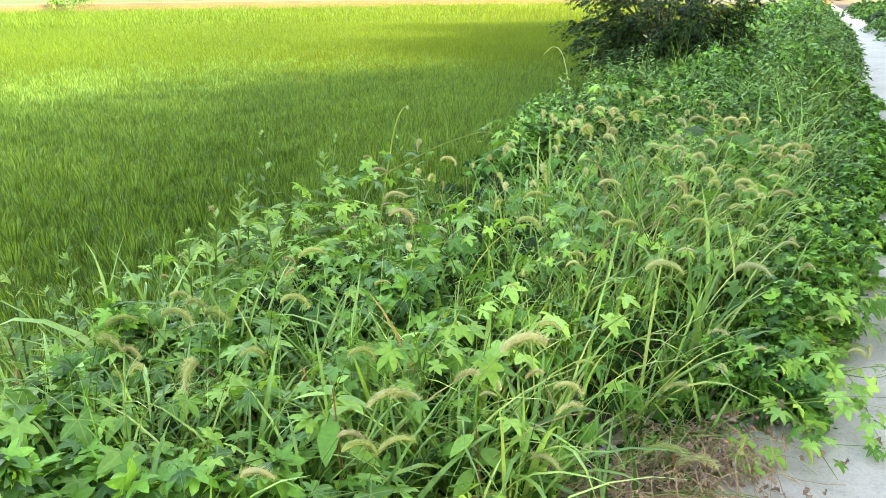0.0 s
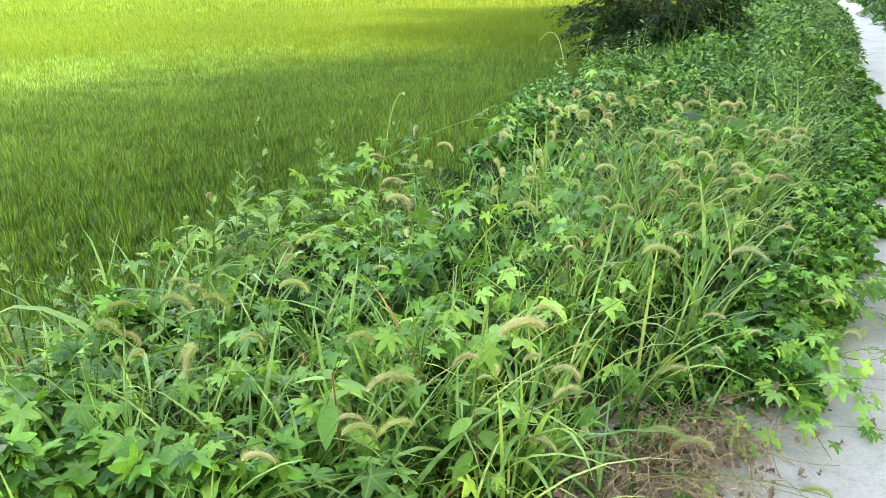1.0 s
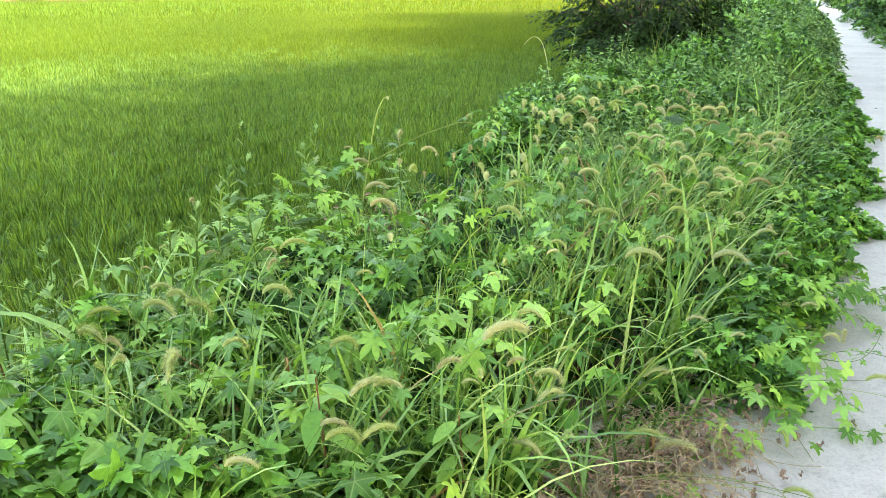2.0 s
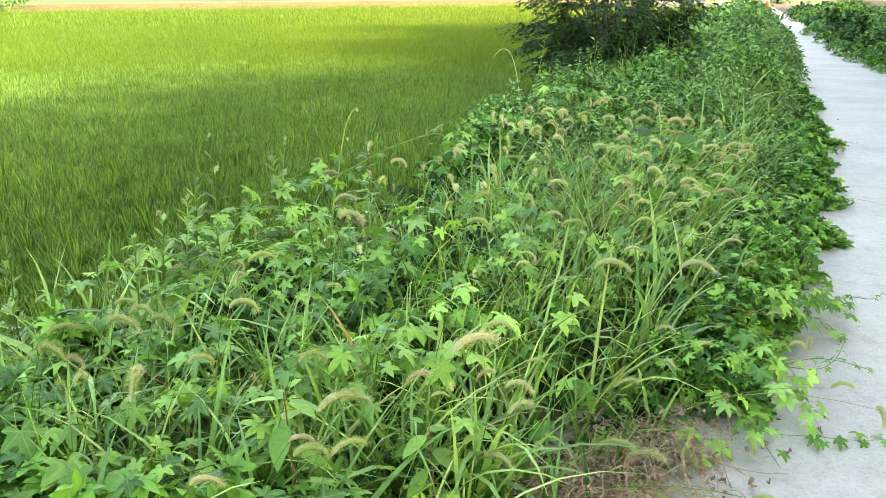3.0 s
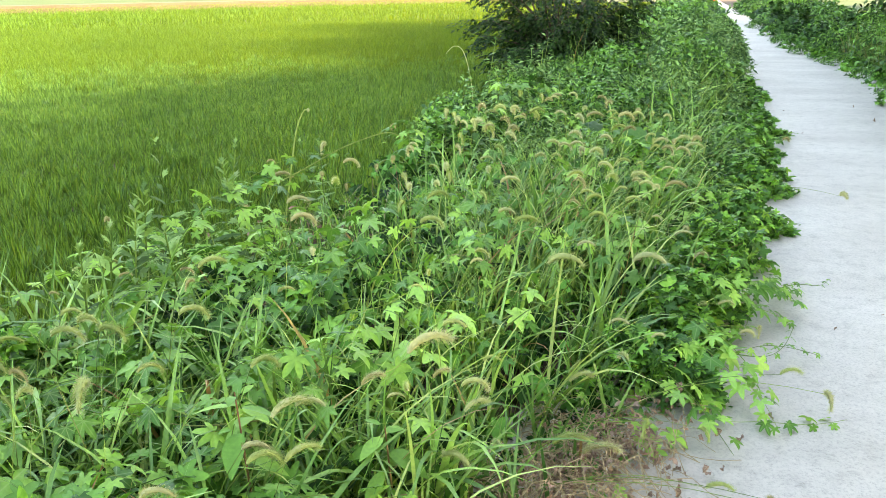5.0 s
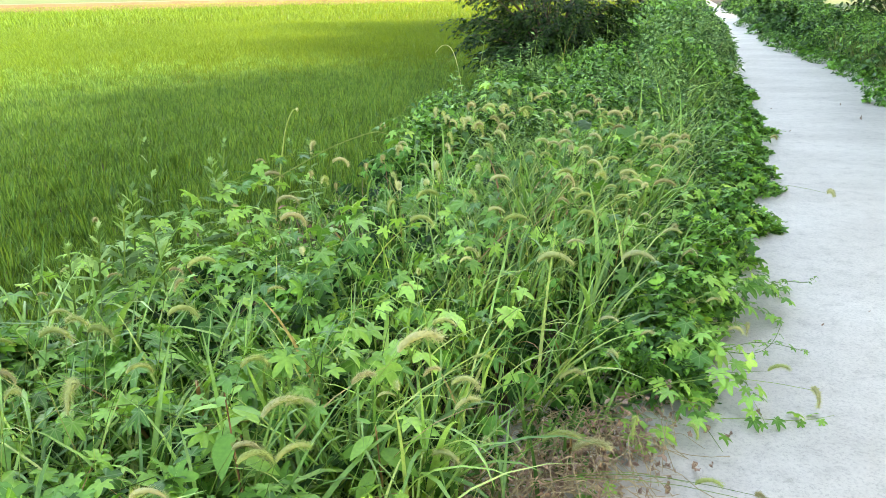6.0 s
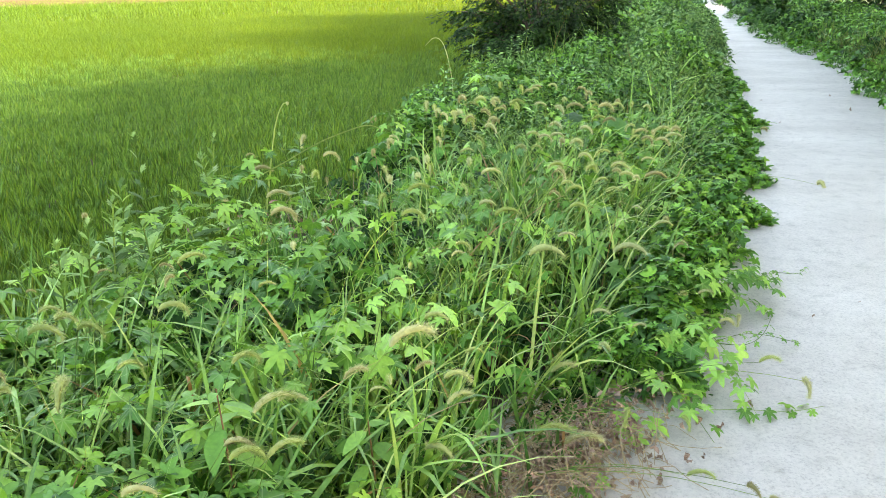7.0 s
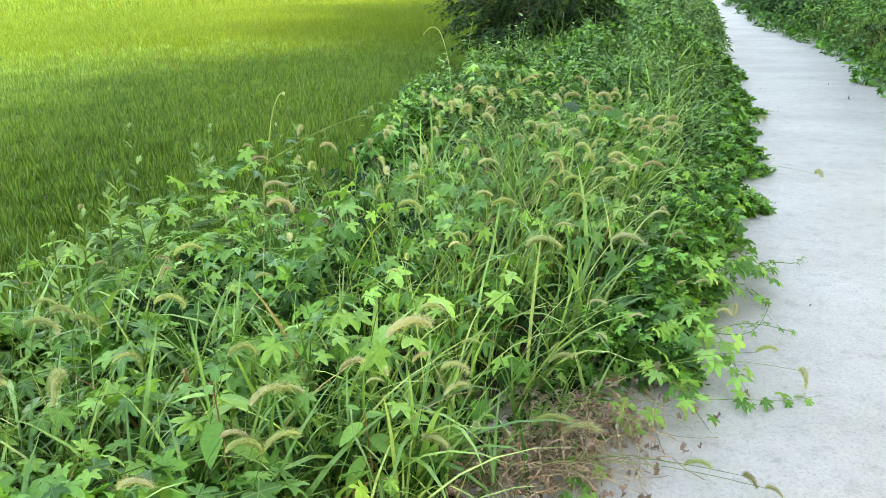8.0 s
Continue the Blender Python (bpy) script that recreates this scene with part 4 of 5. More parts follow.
def tufts():
    r = random.Random(9)
    for n in range(76):
        y = r.uniform(1.75, 5.0)
        x = min(r.gauss(-0.78, 0.32), float(edge(y)) - 0.28)
        if y < 2.6 and x > -0.55:
            continue
        grass_tuft(x, y, r.randint(5, 8), 0.4, 0.66 + 0.03 * y, 0.36, n)
    for n in range(62):
        y, x = r.uniform(0.75, 1.9), r.uniform(-1.9, -0.75)
        grass_tuft(x, y, r.randint(7, 10), 0.4, 0.74, 0.35, 200 + n)
    for n in range(16):
        y = r.uniform(1.5, 2.5)
        grass_tuft(r.uniform(-2.7, -1.9), y, r.randint(6, 9), 0.6, 0.98, 0.3, 400 + n)
    for n in range(34):
        y = r.uniform(4.8, 9.2)
        grass_tuft(float(edge(y)) - r.uniform(0.4, 0.95), y, 9, 0.45, 0.62 + 0.035 * y, 0.45, 300 + n)


tufts()


# ---- mugwort and other tall weeds, leaf by leaf ----
def cut_leaf(droop):
    """Deeply cut leaf: a narrow middle lobe with two pairs of side lobes."""
    ps = [lance_leaf(0.28, 0.04, droop, 3)]
    for s0, sz in ((0.28, 0.42), (0.52, 0.36)):
        for sgn in (-1, 1):
            V, F = lance_leaf(0.38, 0.04, droop, 2)
            a = sgn * 0.7
            V = V * sz
            V = np.stack([V[:, 0] * math.cos(a) - V[:, 1] * math.sin(a) + s0, V[:, 0] * math.sin(a) + V[:, 1] * math.cos(a), V[:, 2] - droop * s0 * s0], 1)
            ps.append((V, F))
    return merge(ps)


MUG_ME = []
for k in range(3):
    me = quads_mesh("mugwort_leaf_mesh", *cut_leaf(0.12 + 0.1 * k), False)
    me.materials.append(M_MUGLEAF)
    MUG_ME.append(me)
WEED_ME = []
for k in range(3):
    me = quads_mesh("weed_leaf_mesh", *lance_leaf(0.36 + 0.07 * k, 0.05, 0.25 + 0.1 * k), False)
    me.materials.append(M_WEEDLEAF)
    WEED_ME.append(me)


BROAD_ME = [quads_mesh("broad_leaf_mesh", *lance_leaf(0.45 + 0.05 * k, 0.05, 0.2 + 0.08 * k, 6)) for k in range(2)]
for me in BROAD_ME:
    me.materials.append(M_HOPYOUNG)


def leafy_weed(name, x, y, height, meshes, size, pairs, label, group, seed, lean=0.15, rise=0.0):
    """An upright weed: one stem, leaves in turning pairs that shrink to the tip."""
    r = random.Random(seed)
    thing = tagged(new(name), label, "weed", group=group)
    g = float(ground_z(x, y))
    thing.location = (x, y, g)
    h = height - g
    az = r.uniform(0, 6.28)
    dx, dy = math.cos(az) * lean * h, math.sin(az) * lean * h
    pts = [(dx * s ** 1.6, dy * s ** 1.6, h * s) for s in np.linspace(0, 1, 7)]
    part("stem", quads_mesh("weed_stem", *tube(pts, np.linspace(0.0055, 0.0028, 7), 5)), M_STEM, thing)
    for k in range(pairs):
        s = 0.25 + 0.75 * (k + 0.5) / pairs
        p = Vector((dx * s ** 1.6, dy * s ** 1.6, h * s))
        a0 = k * (1.57 if not rise else 2.4) + r.uniform(-0.5, 0.5)
        for q in (0, math.pi + r.uniform(-0.5, 0.5)):
            sz = size * (1.15 - 0.75 * s ** 2) * r.uniform(0.75, 1.2)
            tilt = 0.55 - rise - 1.25 * s ** 2 + r.uniform(-0.3, 0.3)
            m = Matrix.Translation(p) @ Matrix.Rotation(a0 + q, 4, "Z") @ Matrix.Rotation(tilt, 4, "Y") @ Matrix.Rotation(r.gauss(0, 0.25), 4, "X") @ Matrix.Scale(sz, 4)
            part("leaf", r.choice(meshes), M_WEEDLEAF, thing, m)
    for q in range(3):
        m = Matrix.Translation(pts[-1]) @ Matrix.Rotation(q * 2.1, 4, "Z") @ Matrix.Rotation(-1.0, 4, "Y") @ Matrix.Scale(size * 0.35, 4)
        part("leaf", meshes[0], M_WEEDLEAF, thing, m)


def broad_weed(x, y, height, seed):
    """A weed with crossed pairs of broad pointed leaves held out flat near its top."""
    r = random.Random(seed)
    thing = tagged(new("leafy_weed"), "bright green broad-leaved weed with opposite pointed leaves", "weed", group="broad-leaved weeds")
    g = float(ground_z(x, y))
    thing.location = (x, y, g)
    h = height - g
    part("stem", quads_mesh("weed_stem", *tube([(0, 0, 0), (0.01, 0.01, h * 0.5), (0, 0, h)], (0.004, 0.0035, 0.002), 5)), M_STEM, thing)
    turn = r.uniform(0, 3.1)
    for k, (f, sz, tilt) in enumerate(((0.58, 0.1, 0.4), (0.72, 0.11, 0.35), (0.84, 0.115, 0.25), (0.94, 0.09, 0.1), (0.99, 0.045, -0.35))):
        for q in (0, math.pi):
            m = (Matrix.Translation((0, 0, h * f)) @ Matrix.Rotation(turn + 1.57 * k + q + r.uniform(-0.2, 0.2), 4, "Z") @ Matrix.Rotation(tilt + r.uniform(-0.12, 0.12), 4, "Y")
                 @ Matrix.Rotation(r.gauss(0, 0.15), 4, "X") @ Matrix.Translation((0.015, 0, 0)) @ Matrix.Scale(sz, 4))
            part("leaf", r.choice(BROAD_ME), M_HOPYOUNG, thing, m)


def tall_weeds():
    r = random.Random(31)
    mug = [(-2.53, 3.18, 0.78), (-2.35, 3.34, 0.71), (-2.24, 2.59, 0.70), (-2.13, 2.39, 0.65), (-2.07, 2.18, 0.63), (-2.15, 3.28, 0.66), (-1.93, 2.44, 0.60),
           (-2.05, 2.05, 0.59), (-2.1, 8.43, 0.6), (-2.08, 7.27, 0.5), (-1.79, 8.0, 0.65), (-1.36, 6.46, 0.6), (-1.98, 6.24, 0.58), (-1.39, 8.17, 0.7)]
    for n, (x, y, z) in enumerate(mug):
        leafy_weed("mugwort", x, y, z, MUG_ME, 0.13, 14, "upright mugwort with narrow silvery green leaves", "mugwort on the bund", n, 0.12, 0.5)
    for n in range(14):
        y = r.uniform(1.6, 9)
        x = BUND_X + r.uniform(0.0, 0.7)
        leafy_weed("mugwort", x, y, r.uniform(0.35, 0.6), MUG_ME, 0.115, 11, "upright mugwort with narrow silvery green leaves", "mugwort on the bund", 40 + n, 0.2, 0.5)
    for n in range(28):
        y = 4.7 + 2.6 * r.random()
        f = r.uniform(0.02, 0.9)
        x = float(edge(y) + (BUND_X - edge(y)) * f)
        leafy_weed("leafy_weed", x, y, float(canopy(x, y)) + r.uniform(0.02, 0.2), WEED_ME, r.uniform(0.1, 0.15), 9,
                   "tall green leafy weed in the thicket by the path", "leafy weeds by the path", 100 + n)
    for n, (x, y, z) in enumerate([(-2.66, 1.78, 0.5), (-2.62, 1.95, 0.46), (-2.5, 1.7, 0.4), (-2.75, 2.0, 0.4), (-2.4, 1.85, 0.42), (-2.45, 2.15, 0.4), (-2.6, 2.4, 0.4), (-2.3, 1.55, 0.42)]):
        leafy_weed("mugwort", x, y, z, MUG_ME, 0.12, 13, "upright mugwort with narrow silvery green leaves", "mugwort on the bund", 70 + n, 0.12, 0.5)
    # broad-leaved weeds among the near grass
    for n, (x, y, z) in enumerate([(-0.97, 1.38, 0.6), (-1.06, 1.52, 0.5), (-0.7, 1.62, 0.42)]):
        broad_weed(x, y, z, 300 + n)



tall_weeds()


# ---- small dark tree on the bund ----
def small_tree(x, y):
    """Many-stemmed small tree: stems fan from one foot, layered sprays of leaves hang from them."""
    thing = tagged(new("tree"), "small dark-leaved tree with fanning low stems on the bund", "tree")
    g = float(ground_z(x, y))
    thing.location = (x, y, g)
    r = np.random.default_rng(3)
    part("trunk", quads_mesh("tree_trunk", *tube([(0, 0, -0.1), (0.02, 0.0, 0.15), (0.05, 0.02, 0.32)], (0.1, 0.085, 0.07), 9)), M_BARK, thing)
    C, A, T = [], [], []
    for k in range(56):
        az, el = k * 2.4 + r.uniform(-0.3, 0.3), r.uniform(0.45, 1.35)
        ln = min(2.6, (1.0 - 0.15 * math.cos(az)) / math.cos(el)) * r.uniform(0.7, 1.0)
        p = []
        for i in range(9):
            s = i / 8
            e = el - 0.22 * s * s
            p.append(np.array([0.04, 0.01, 0.25]) + ln * s * np.array([math.cos(az) * math.cos(e), math.sin(az) * math.cos(e), math.sin(e)]) + (r.normal(0, 0.02, 3) if i else 0))
        part("limb", quads_mesh("tree_limb", *tube(p, np.linspace(0.022, 0.004, 9), 5)), M_BARK, thing)
        for i in range(2, 9):
            for q in range(3):
                a2 = az + r.uniform(-1.3, 1.3)
                d = np.array([math.cos(a2), math.sin(a2), r.uniform(-0.4, 0.12)]) * r.uniform(0.3, 0.52)
                for j in range(20):
                    u = 0.08 + 0.92 * j / 19
                    C.append(p[i] + d * u + np.array([0, 0, -0.1 * u * u]) + r.normal(0, 0.012, 3))
                    A.append(a2 + (1, -1)[j % 2] * r.uniform(0.5, 1.1) * (1 - 0.5 * u))
                    T.append(r.normal(0.25, 0.25))
    n = len(C)
    V, F = stamp(*small_leaf(0.5, 0.06, 0.2), np.array(C), turns(A, T, r.normal(0, 0.3, n)), r.uniform(0.06, 0.1, n))
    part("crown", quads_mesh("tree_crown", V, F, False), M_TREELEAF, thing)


small_tree(-2.25, 12.3)


# ---- tall unseen trees, added beside the path to cast its shade ----
def shade_tree_master():
    thing = tagged(new("tree"), "tall broad-crowned shade tree, unseen, added beyond the path", "tree", group="row of shade trees")
    r = np.random.default_rng(11)
    part("trunk", quads_mesh("shade_trunk", *tube([(0, 0, -0.4), (0.1, 0, 3), (0, 0.15, 7), (0.1, 0.1, 12)], (0.32, 0.26, 0.2, 0.06), 9)), M_BARK, thing)
    C = []
    for k in range(14):
        az, z0 = r.uniform(0, 6.28), r.uniform(4, 9.5)
        ln = r.uniform(2.2, 3.6) * (1.0 if z0 < 8 else 0.75)
        end = np.array([math.cos(az) * ln, math.sin(az) * ln, z0 + ln * r.uniform(0.4, 0.9)])
        mid = np.array([math.cos(az) * ln * 0.5, math.sin(az) * ln * 0.5, z0 + ln * 0.2])
        part("limb", quads_mesh("shade_limb", *tube([(0, 0, z0), mid, end], (0.12, 0.08, 0.02), 6)), M_BARK, thing)
        for q in range(820):
            C.append((mid + (end - mid) * r.uniform(-0.9, 1.1)) + r.normal(0, 0.85, 3))
    C = np.array(C)
    n = len(C)
    V, F = stamp(*small_leaf(0.8), C, turns(r.uniform(0, 6.28, n), r.uniform(-0.3, 1.1, n), r.normal(0, 0.5, n)), r.uniform(0.26, 0.42, n))
    part("crown", quads_mesh("shade_crown", V, F, False), M_SHRUB, thing)
    return thing


# Places and scales fitted to the shadow's edge; last two stop stray sun.
SHADE = [(10.0, -16, 1.15), (9.5, -9, 1.2), (10.5, -3, 1.4), (9.46, 4.4, 1.4), (11.5, 8.2, 1.5), (8.42, 12.7, 1.14), (10.15, 17.36, 1.08), (11.32, 20.2, 1.08), (10.62, 26.15, 1.55), (10.4, 23.0, 1.42), (10.41, 29.6, 1.6), (11.5, 40, 1.2), (12, 50, 1.25), (13.5, 15.5, 0.9), (13.2, 11.0, 0.85)]
first = shade_tree_master()
first.matrix_basis = pose(SHADE[0][0], SHADE[0][1], 0) @ Matrix.Scale(SHADE[0][2], 4)
for k, (x, y, sc) in enumerate(SHADE[1:]):
    t = copy_thing(first, pose(x, y, -0.2, 0, 0, 67 * k))
    t.scale = (sc, sc, sc)


# ---- bushy weeds of the thickets on both sides of the path ----
def simple_palm():
    """Five-lobed leaf of one face a lobe, for leaves too far off to show more."""
    V = [(0.0, 0.0, 0.0)]
    for i in range(11):
        a = radians(-150 + 30 * i)
        rad = (0.46 if i % 2 == 0 else (0.7, 0.92, 1.0, 0.92, 0.7)[i // 2])
        V.append((rad * math.cos(a), rad * math.sin(a), -0.2 * rad * rad))
    return np.array(V), np.array([(0, 1 + 2 * i, 2 + 2 * i, 3 + 2 * i) for i in range(5)])


BUSH_LEAF = {"broad": small_leaf(0.6, 0.08, 0.25), "narrow": small_leaf(0.36, 0.07, 0.2), "vine": simple_palm(), "feather": small_leaf(0.45, 0.06, 0.1), "hop": HOP[0], "hop7": HOP[2]}


def weed_bush(x, y, rad, h, kind, mat, size, seed, label, group):
    """A bushy weed: stems fanning up from one foot and a dome of leaves, fullest at the outside."""
    r = np.random.default_rng(seed)
    thing = tagged(new("weed_bush"), label, "weed", group=group)
    g = float(ground_z(x, y))
    thing.location = (x, y, g)
    shoots = []
    for k in range(10):
        a, f = r.uniform(0, 6.28), r.uniform(0.2, 0.95)
        top = np.array([rad * f * math.cos(a), rad * f * math.sin(a), h * math.sqrt(1 - 0.75 * f * f) * r.uniform(0.9, 1.35 if mat is M_MUGMASS else 1.22)])
        shoots.append(top)
        if k < 3:
            part("stem", quads_mesh("bush_weed_stem", *tube([(0, 0, 0), top * np.array([0.45, 0.45, 0.55]), top], (0.006, 0.004, 0.002), 5)), M_STEM, thing)
    n = int(1.04 * (2 * math.pi * rad * h + 3.1 * rad * rad) / (size * size * (1.75 if kind == "vine" else 1.4 if kind in ("hop", "hop7") else 0.38)))
    # shell of the dome
    a, u = r.uniform(0, 6.28, n), r.uniform(0, 1, n) ** 0.85
    wob = 1 + 0.16 * np.sin(3 * a + seed) * np.sin(5 * u + seed) + 0.1 * np.sin(7 * a + 2 * seed)
    rr = rad * np.sqrt(np.clip(1 - u * u, 0.02, 1)) ** 0.7 * wob * r.uniform(0.72, 1.06, n)
    C = np.stack([rr * np.cos(a), rr * np.sin(a), h * u * r.uniform(0.85, 1.04, n)], 1)
    az = a + r.normal(0, 1.2, n)
    tilt = r.normal(0.3, 0.65, n)
    # leafy shoot tips standing out of it
    S = np.repeat(np.array(shoots), 26, 0)
    m = len(S)
    t = r.uniform(0, 1, m)
    a2 = r.uniform(0, 6.28, m)
    C2 = S * (1 - 0.3 * t)[:, None] + np.stack([np.cos(a2), np.sin(a2), np.zeros(m)], 1) * 0.02
    C2[:, 2] = S[:, 2] * (1.08 - 0.35 * t)
    C, az = np.concatenate([C, C2]), np.concatenate([az, a2])
    tilt = np.concatenate([tilt, r.normal(-0.35, 0.3, m) + 0.7 * t])
    sz = np.concatenate([size * r.uniform(0.7, 1.25, n), size * r.uniform(0.55, 1.0, m)])
    V, F = stamp(*BUSH_LEAF[kind], C, turns(az, tilt, r.normal(0, 0.6, n + m)), sz)
    part("foliage", quads_mesh("bush_weed_foliage", V, F, False), mat, thing)


KINDS = [("feather", M_MUGMASS, "bushy mugwort with feathery grey-green leaves"), ("broad", M_SHRUB, "bushy broad-leaved green weed"),
         ("vine", M_HOPBUSH, "mound of green hop vine leaves"), ("narrow", M_MUGMASS, "bushy mugwort with narrow grey-green leaves"), ("narrow", M_SHRUB, "bushy weed with narrow green leaves"),
         ("feather", M_SHRUB, "bushy green weed with leafy shoots")]


# half of these kinds wear the leaf darkened to stand in for canopy shade
FAR_KINDS = [("broad", M_TREESHADED, "bushy broad-leaved weed darkened for tree shade"), ("narrow", M_SHRUB, "bushy weed with narrow green leaves"), ("vine", M_TREESHADED, "mound of vine leaves darkened for tree shade"), ("feather", M_SHRUB, "bushy green weed with leafy shoots")]


def thickets():
    r = random.Random(61)
    n = 0
    for y0, y1, step in ((5.2, 9.0, 0.42), (9.0, 17.5, 0.75)):
        y = y0
        while y < y1:
            width = float(edge(y)) - BUND_X
            for f in (0.06, 0.3, 0.55, 0.8):
                yy = y + r.uniform(-0.3, 0.3)
                rad = r.uniform(0.26, 0.42) * (1.0 if yy < 9 else 1.25)
                x = min(float(edge(yy)) - width * (f + r.uniform(-0.07, 0.07)), float(edge(yy)) - rad * r.uniform(0.75, 1.2))
                tall = np.interp(yy, (5, 7, 10, 14), (0.5, 0.68, 0.86, 0.88)) * (1.0 if yy < 8 else np.interp(x, (-2.0, -1.0, -0.4), (0.45, 0.78, 1.05)))
                h = float(tall) * r.uniform(0.75, 1.12) * ((0.5 if yy < 9 else 0.75) if f < 0.1 else 0.8 if f < 0.4 and yy < 9 else 1.0)
                kind, mat, label = r.choice(KINDS)
                size = (0.05 if kind == "vine" else 0.062 if kind in ("narrow", "feather") else 0.054) * (yy / 6) ** 0.4
                weed_bush(x, yy, rad, h, kind, mat, size, n, label + " by the path", "bushy weeds by the path")
                n += 1
            y += step * r.uniform(0.85, 1.2)
    y = 7.0
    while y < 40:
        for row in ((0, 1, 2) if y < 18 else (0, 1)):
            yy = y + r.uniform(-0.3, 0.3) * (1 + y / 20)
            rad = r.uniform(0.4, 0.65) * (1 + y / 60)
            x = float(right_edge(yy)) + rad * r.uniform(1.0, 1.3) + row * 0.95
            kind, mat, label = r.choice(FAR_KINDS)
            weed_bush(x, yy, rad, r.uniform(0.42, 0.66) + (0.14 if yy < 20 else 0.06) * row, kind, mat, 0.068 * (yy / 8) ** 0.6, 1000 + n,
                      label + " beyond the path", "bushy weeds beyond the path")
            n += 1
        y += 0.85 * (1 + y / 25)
    # sprigs spilling onto the concrete on the far side
    for k, (x, y) in enumerate([(2.02, 10.6), (2.2, 10.4), (1.85, 7.75), (2.2, 8.6), (2.15, 9.6), (2.2, 11.6), (2.2, 12.6), (2.15, 13.5), (2.12, 14.4), (1.95, 15.4), (1.8, 16.3), (1.62, 17.4), (1.5, 18.6), (1.4, 20.0), (1.25, 22.5), (1.1, 25.5)]):
        weed_bush(x + 0.12, y, 0.2 + 0.008 * y, 0.1 + 0.007 * y, ("vine", "narrow")[k % 2], (M_HOPBUSH, M_SHRUB)[k % 2], 0.05 * (y / 8) ** 0.4, 3400 + k,
                  "low creeping weed at the concrete's overgrown edge", "creeping weeds beyond the path")
    # arching grass in front, turning tawny
    m = 2600
    y = 6.5 + 9.5 * rng.random(m)
    x = right_edge(y) + 0.25 + 1.9 * rng.random(m) ** 1.2
    V, F = blades(np.stack([x, y, ground_z(x, y)], 1), rng.uniform(0.45, 0.85, m), rng.normal(3.4, 1.3, m), rng.uniform(0.05, 0.5, m), rng.uniform(0.4, 1.7, m), rng.uniform(0.008, 0.016, m), 5)
    tagged(part("tall_grass", quads_mesh("tawny_grass", V, F), M_TAWNY), "tall tawny green grass arching towards the path", "grass", kind="stuff")
    # tall grass behind them
    m = 5200
    y = 6 + 26 * rng.random(m) ** 1.3
    x = right_edge(y) + rng.uniform(0.7, 4.2, m)
    V, F = blades(np.stack([x, y, ground_z(x, y)], 1), rng.uniform(0.4, 0.75, m), rng.uniform(0, 6.28, m), rng.uniform(0, 0.35, m), rng.uniform(0.2, 1.4, m), rng.uniform(0.008, 0.016, m), 4)
    tagged(part("tall_grass", quads_mesh("tall_grass", V, F), M_GRASS), "tall tangled grass growing beyond the path", "grass", kind="stuff")


    # mounds of hop at the path's near edge
    for n, (x, y, rad, h) in enumerate([(0.02, 3.12, 0.17, 0.2), (0.08, 3.46, 0.17, 0.2), (0.06, 3.81, 0.2, 0.25), (-0.01, 2.78, 0.17, 0.2), (0.08, 2.81, 0.1, 0.08), (-0.16, 2.79, 0.2, 0.26), (-0.06, 3.22, 0.2, 0.3), (0.05, 4.12, 0.2, 0.3)]):
        weed_bush(x, y, rad, h, ("hop", "hop7")[n % 2], M_HOPBUSH, 0.05, 3200 + n, "low mound of green lobed hop leaves at the path's edge", "hop mounds at the path's edge")
    # hop growing up through the near grass
    for n, (x, y, h) in enumerate([(-1.75, 1.25, 0.44), (-1.5, 0.95, 0.46), (-1.95, 1.65, 0.42), (-1.25, 1.1, 0.44), (-1.6, 1.85, 0.4), (-1.0, 1.25, 0.42), (-1.3, 2.3, 0.44)]):
        weed_bush(x, y, 0.22, h, ("hop7", "hop")[n % 2], M_HOPBUSH, 0.068, 3300 + n, "lush green hop plant growing up through the grass", "hop plants in the grass")
    # low tongues of vine creeping out over the concrete
    for n, (x, y) in enumerate([(0.61, 5.05), (0.66, 5.97), (0.62, 6.48), (0.64, 7.34), (0.82, 8.26), (0.7, 9.14), (0.56, 10.1), (0.72, 10.7), (0.25, 4.4)]):
        e = float(edge(y))
        for f, rad, h in ((0.05, 0.26, 0.24), (0.45, 0.17, 0.13), (0.82, 0.1, 0.06)):
            weed_bush(e + (x - e) * f - 0.05, y - 0.12 * (1 - f), rad, h, "hop" if y < 7 else "vine", M_HOPBUSH, 0.045 * (y / 5) ** 0.3, 3000 + 5 * n + int(10 * f),
                      "low hop vine creeping from the verge over the concrete", "vine tongues over the path's edge")


thickets()


# ---- far strips ----
def strip(name, a, b, width, z0, z1, mat, label, category):
    d = (Vector(b) - Vector(a)).normalized()
    s = Vector((-d.y, d.x))
    bm = bmesh.new()
    rows = []
    for k in range(25):
        p = Vector(a).lerp(Vector(b), k / 24)
        w = width * (0.5 + 0.05 * math.sin(k * 1.9))
        rows.append([bm.verts.new((*(p + s * o), z)) for o, z in ((-w - 0.5, z0), (-w, z1), (w, z1), (w + 0.5, z0))])
    for q, r in zip(rows, rows[1:]):
        for j in range(3):
            bm.faces.new((q[j], q[j + 1], r[j + 1], r[j]))
    bmesh.ops.recalc_face_normals(bm, faces=bm.faces)
    tagged(part(name, bm, mat), label, category, kind="structure")


strip("dirt_track", (-86.6, 9.4), (-8, 75.7), 2.2, RICE_Z, 0.1, M_DIRT, "bare tan dirt track across the far end of the paddy", "track")


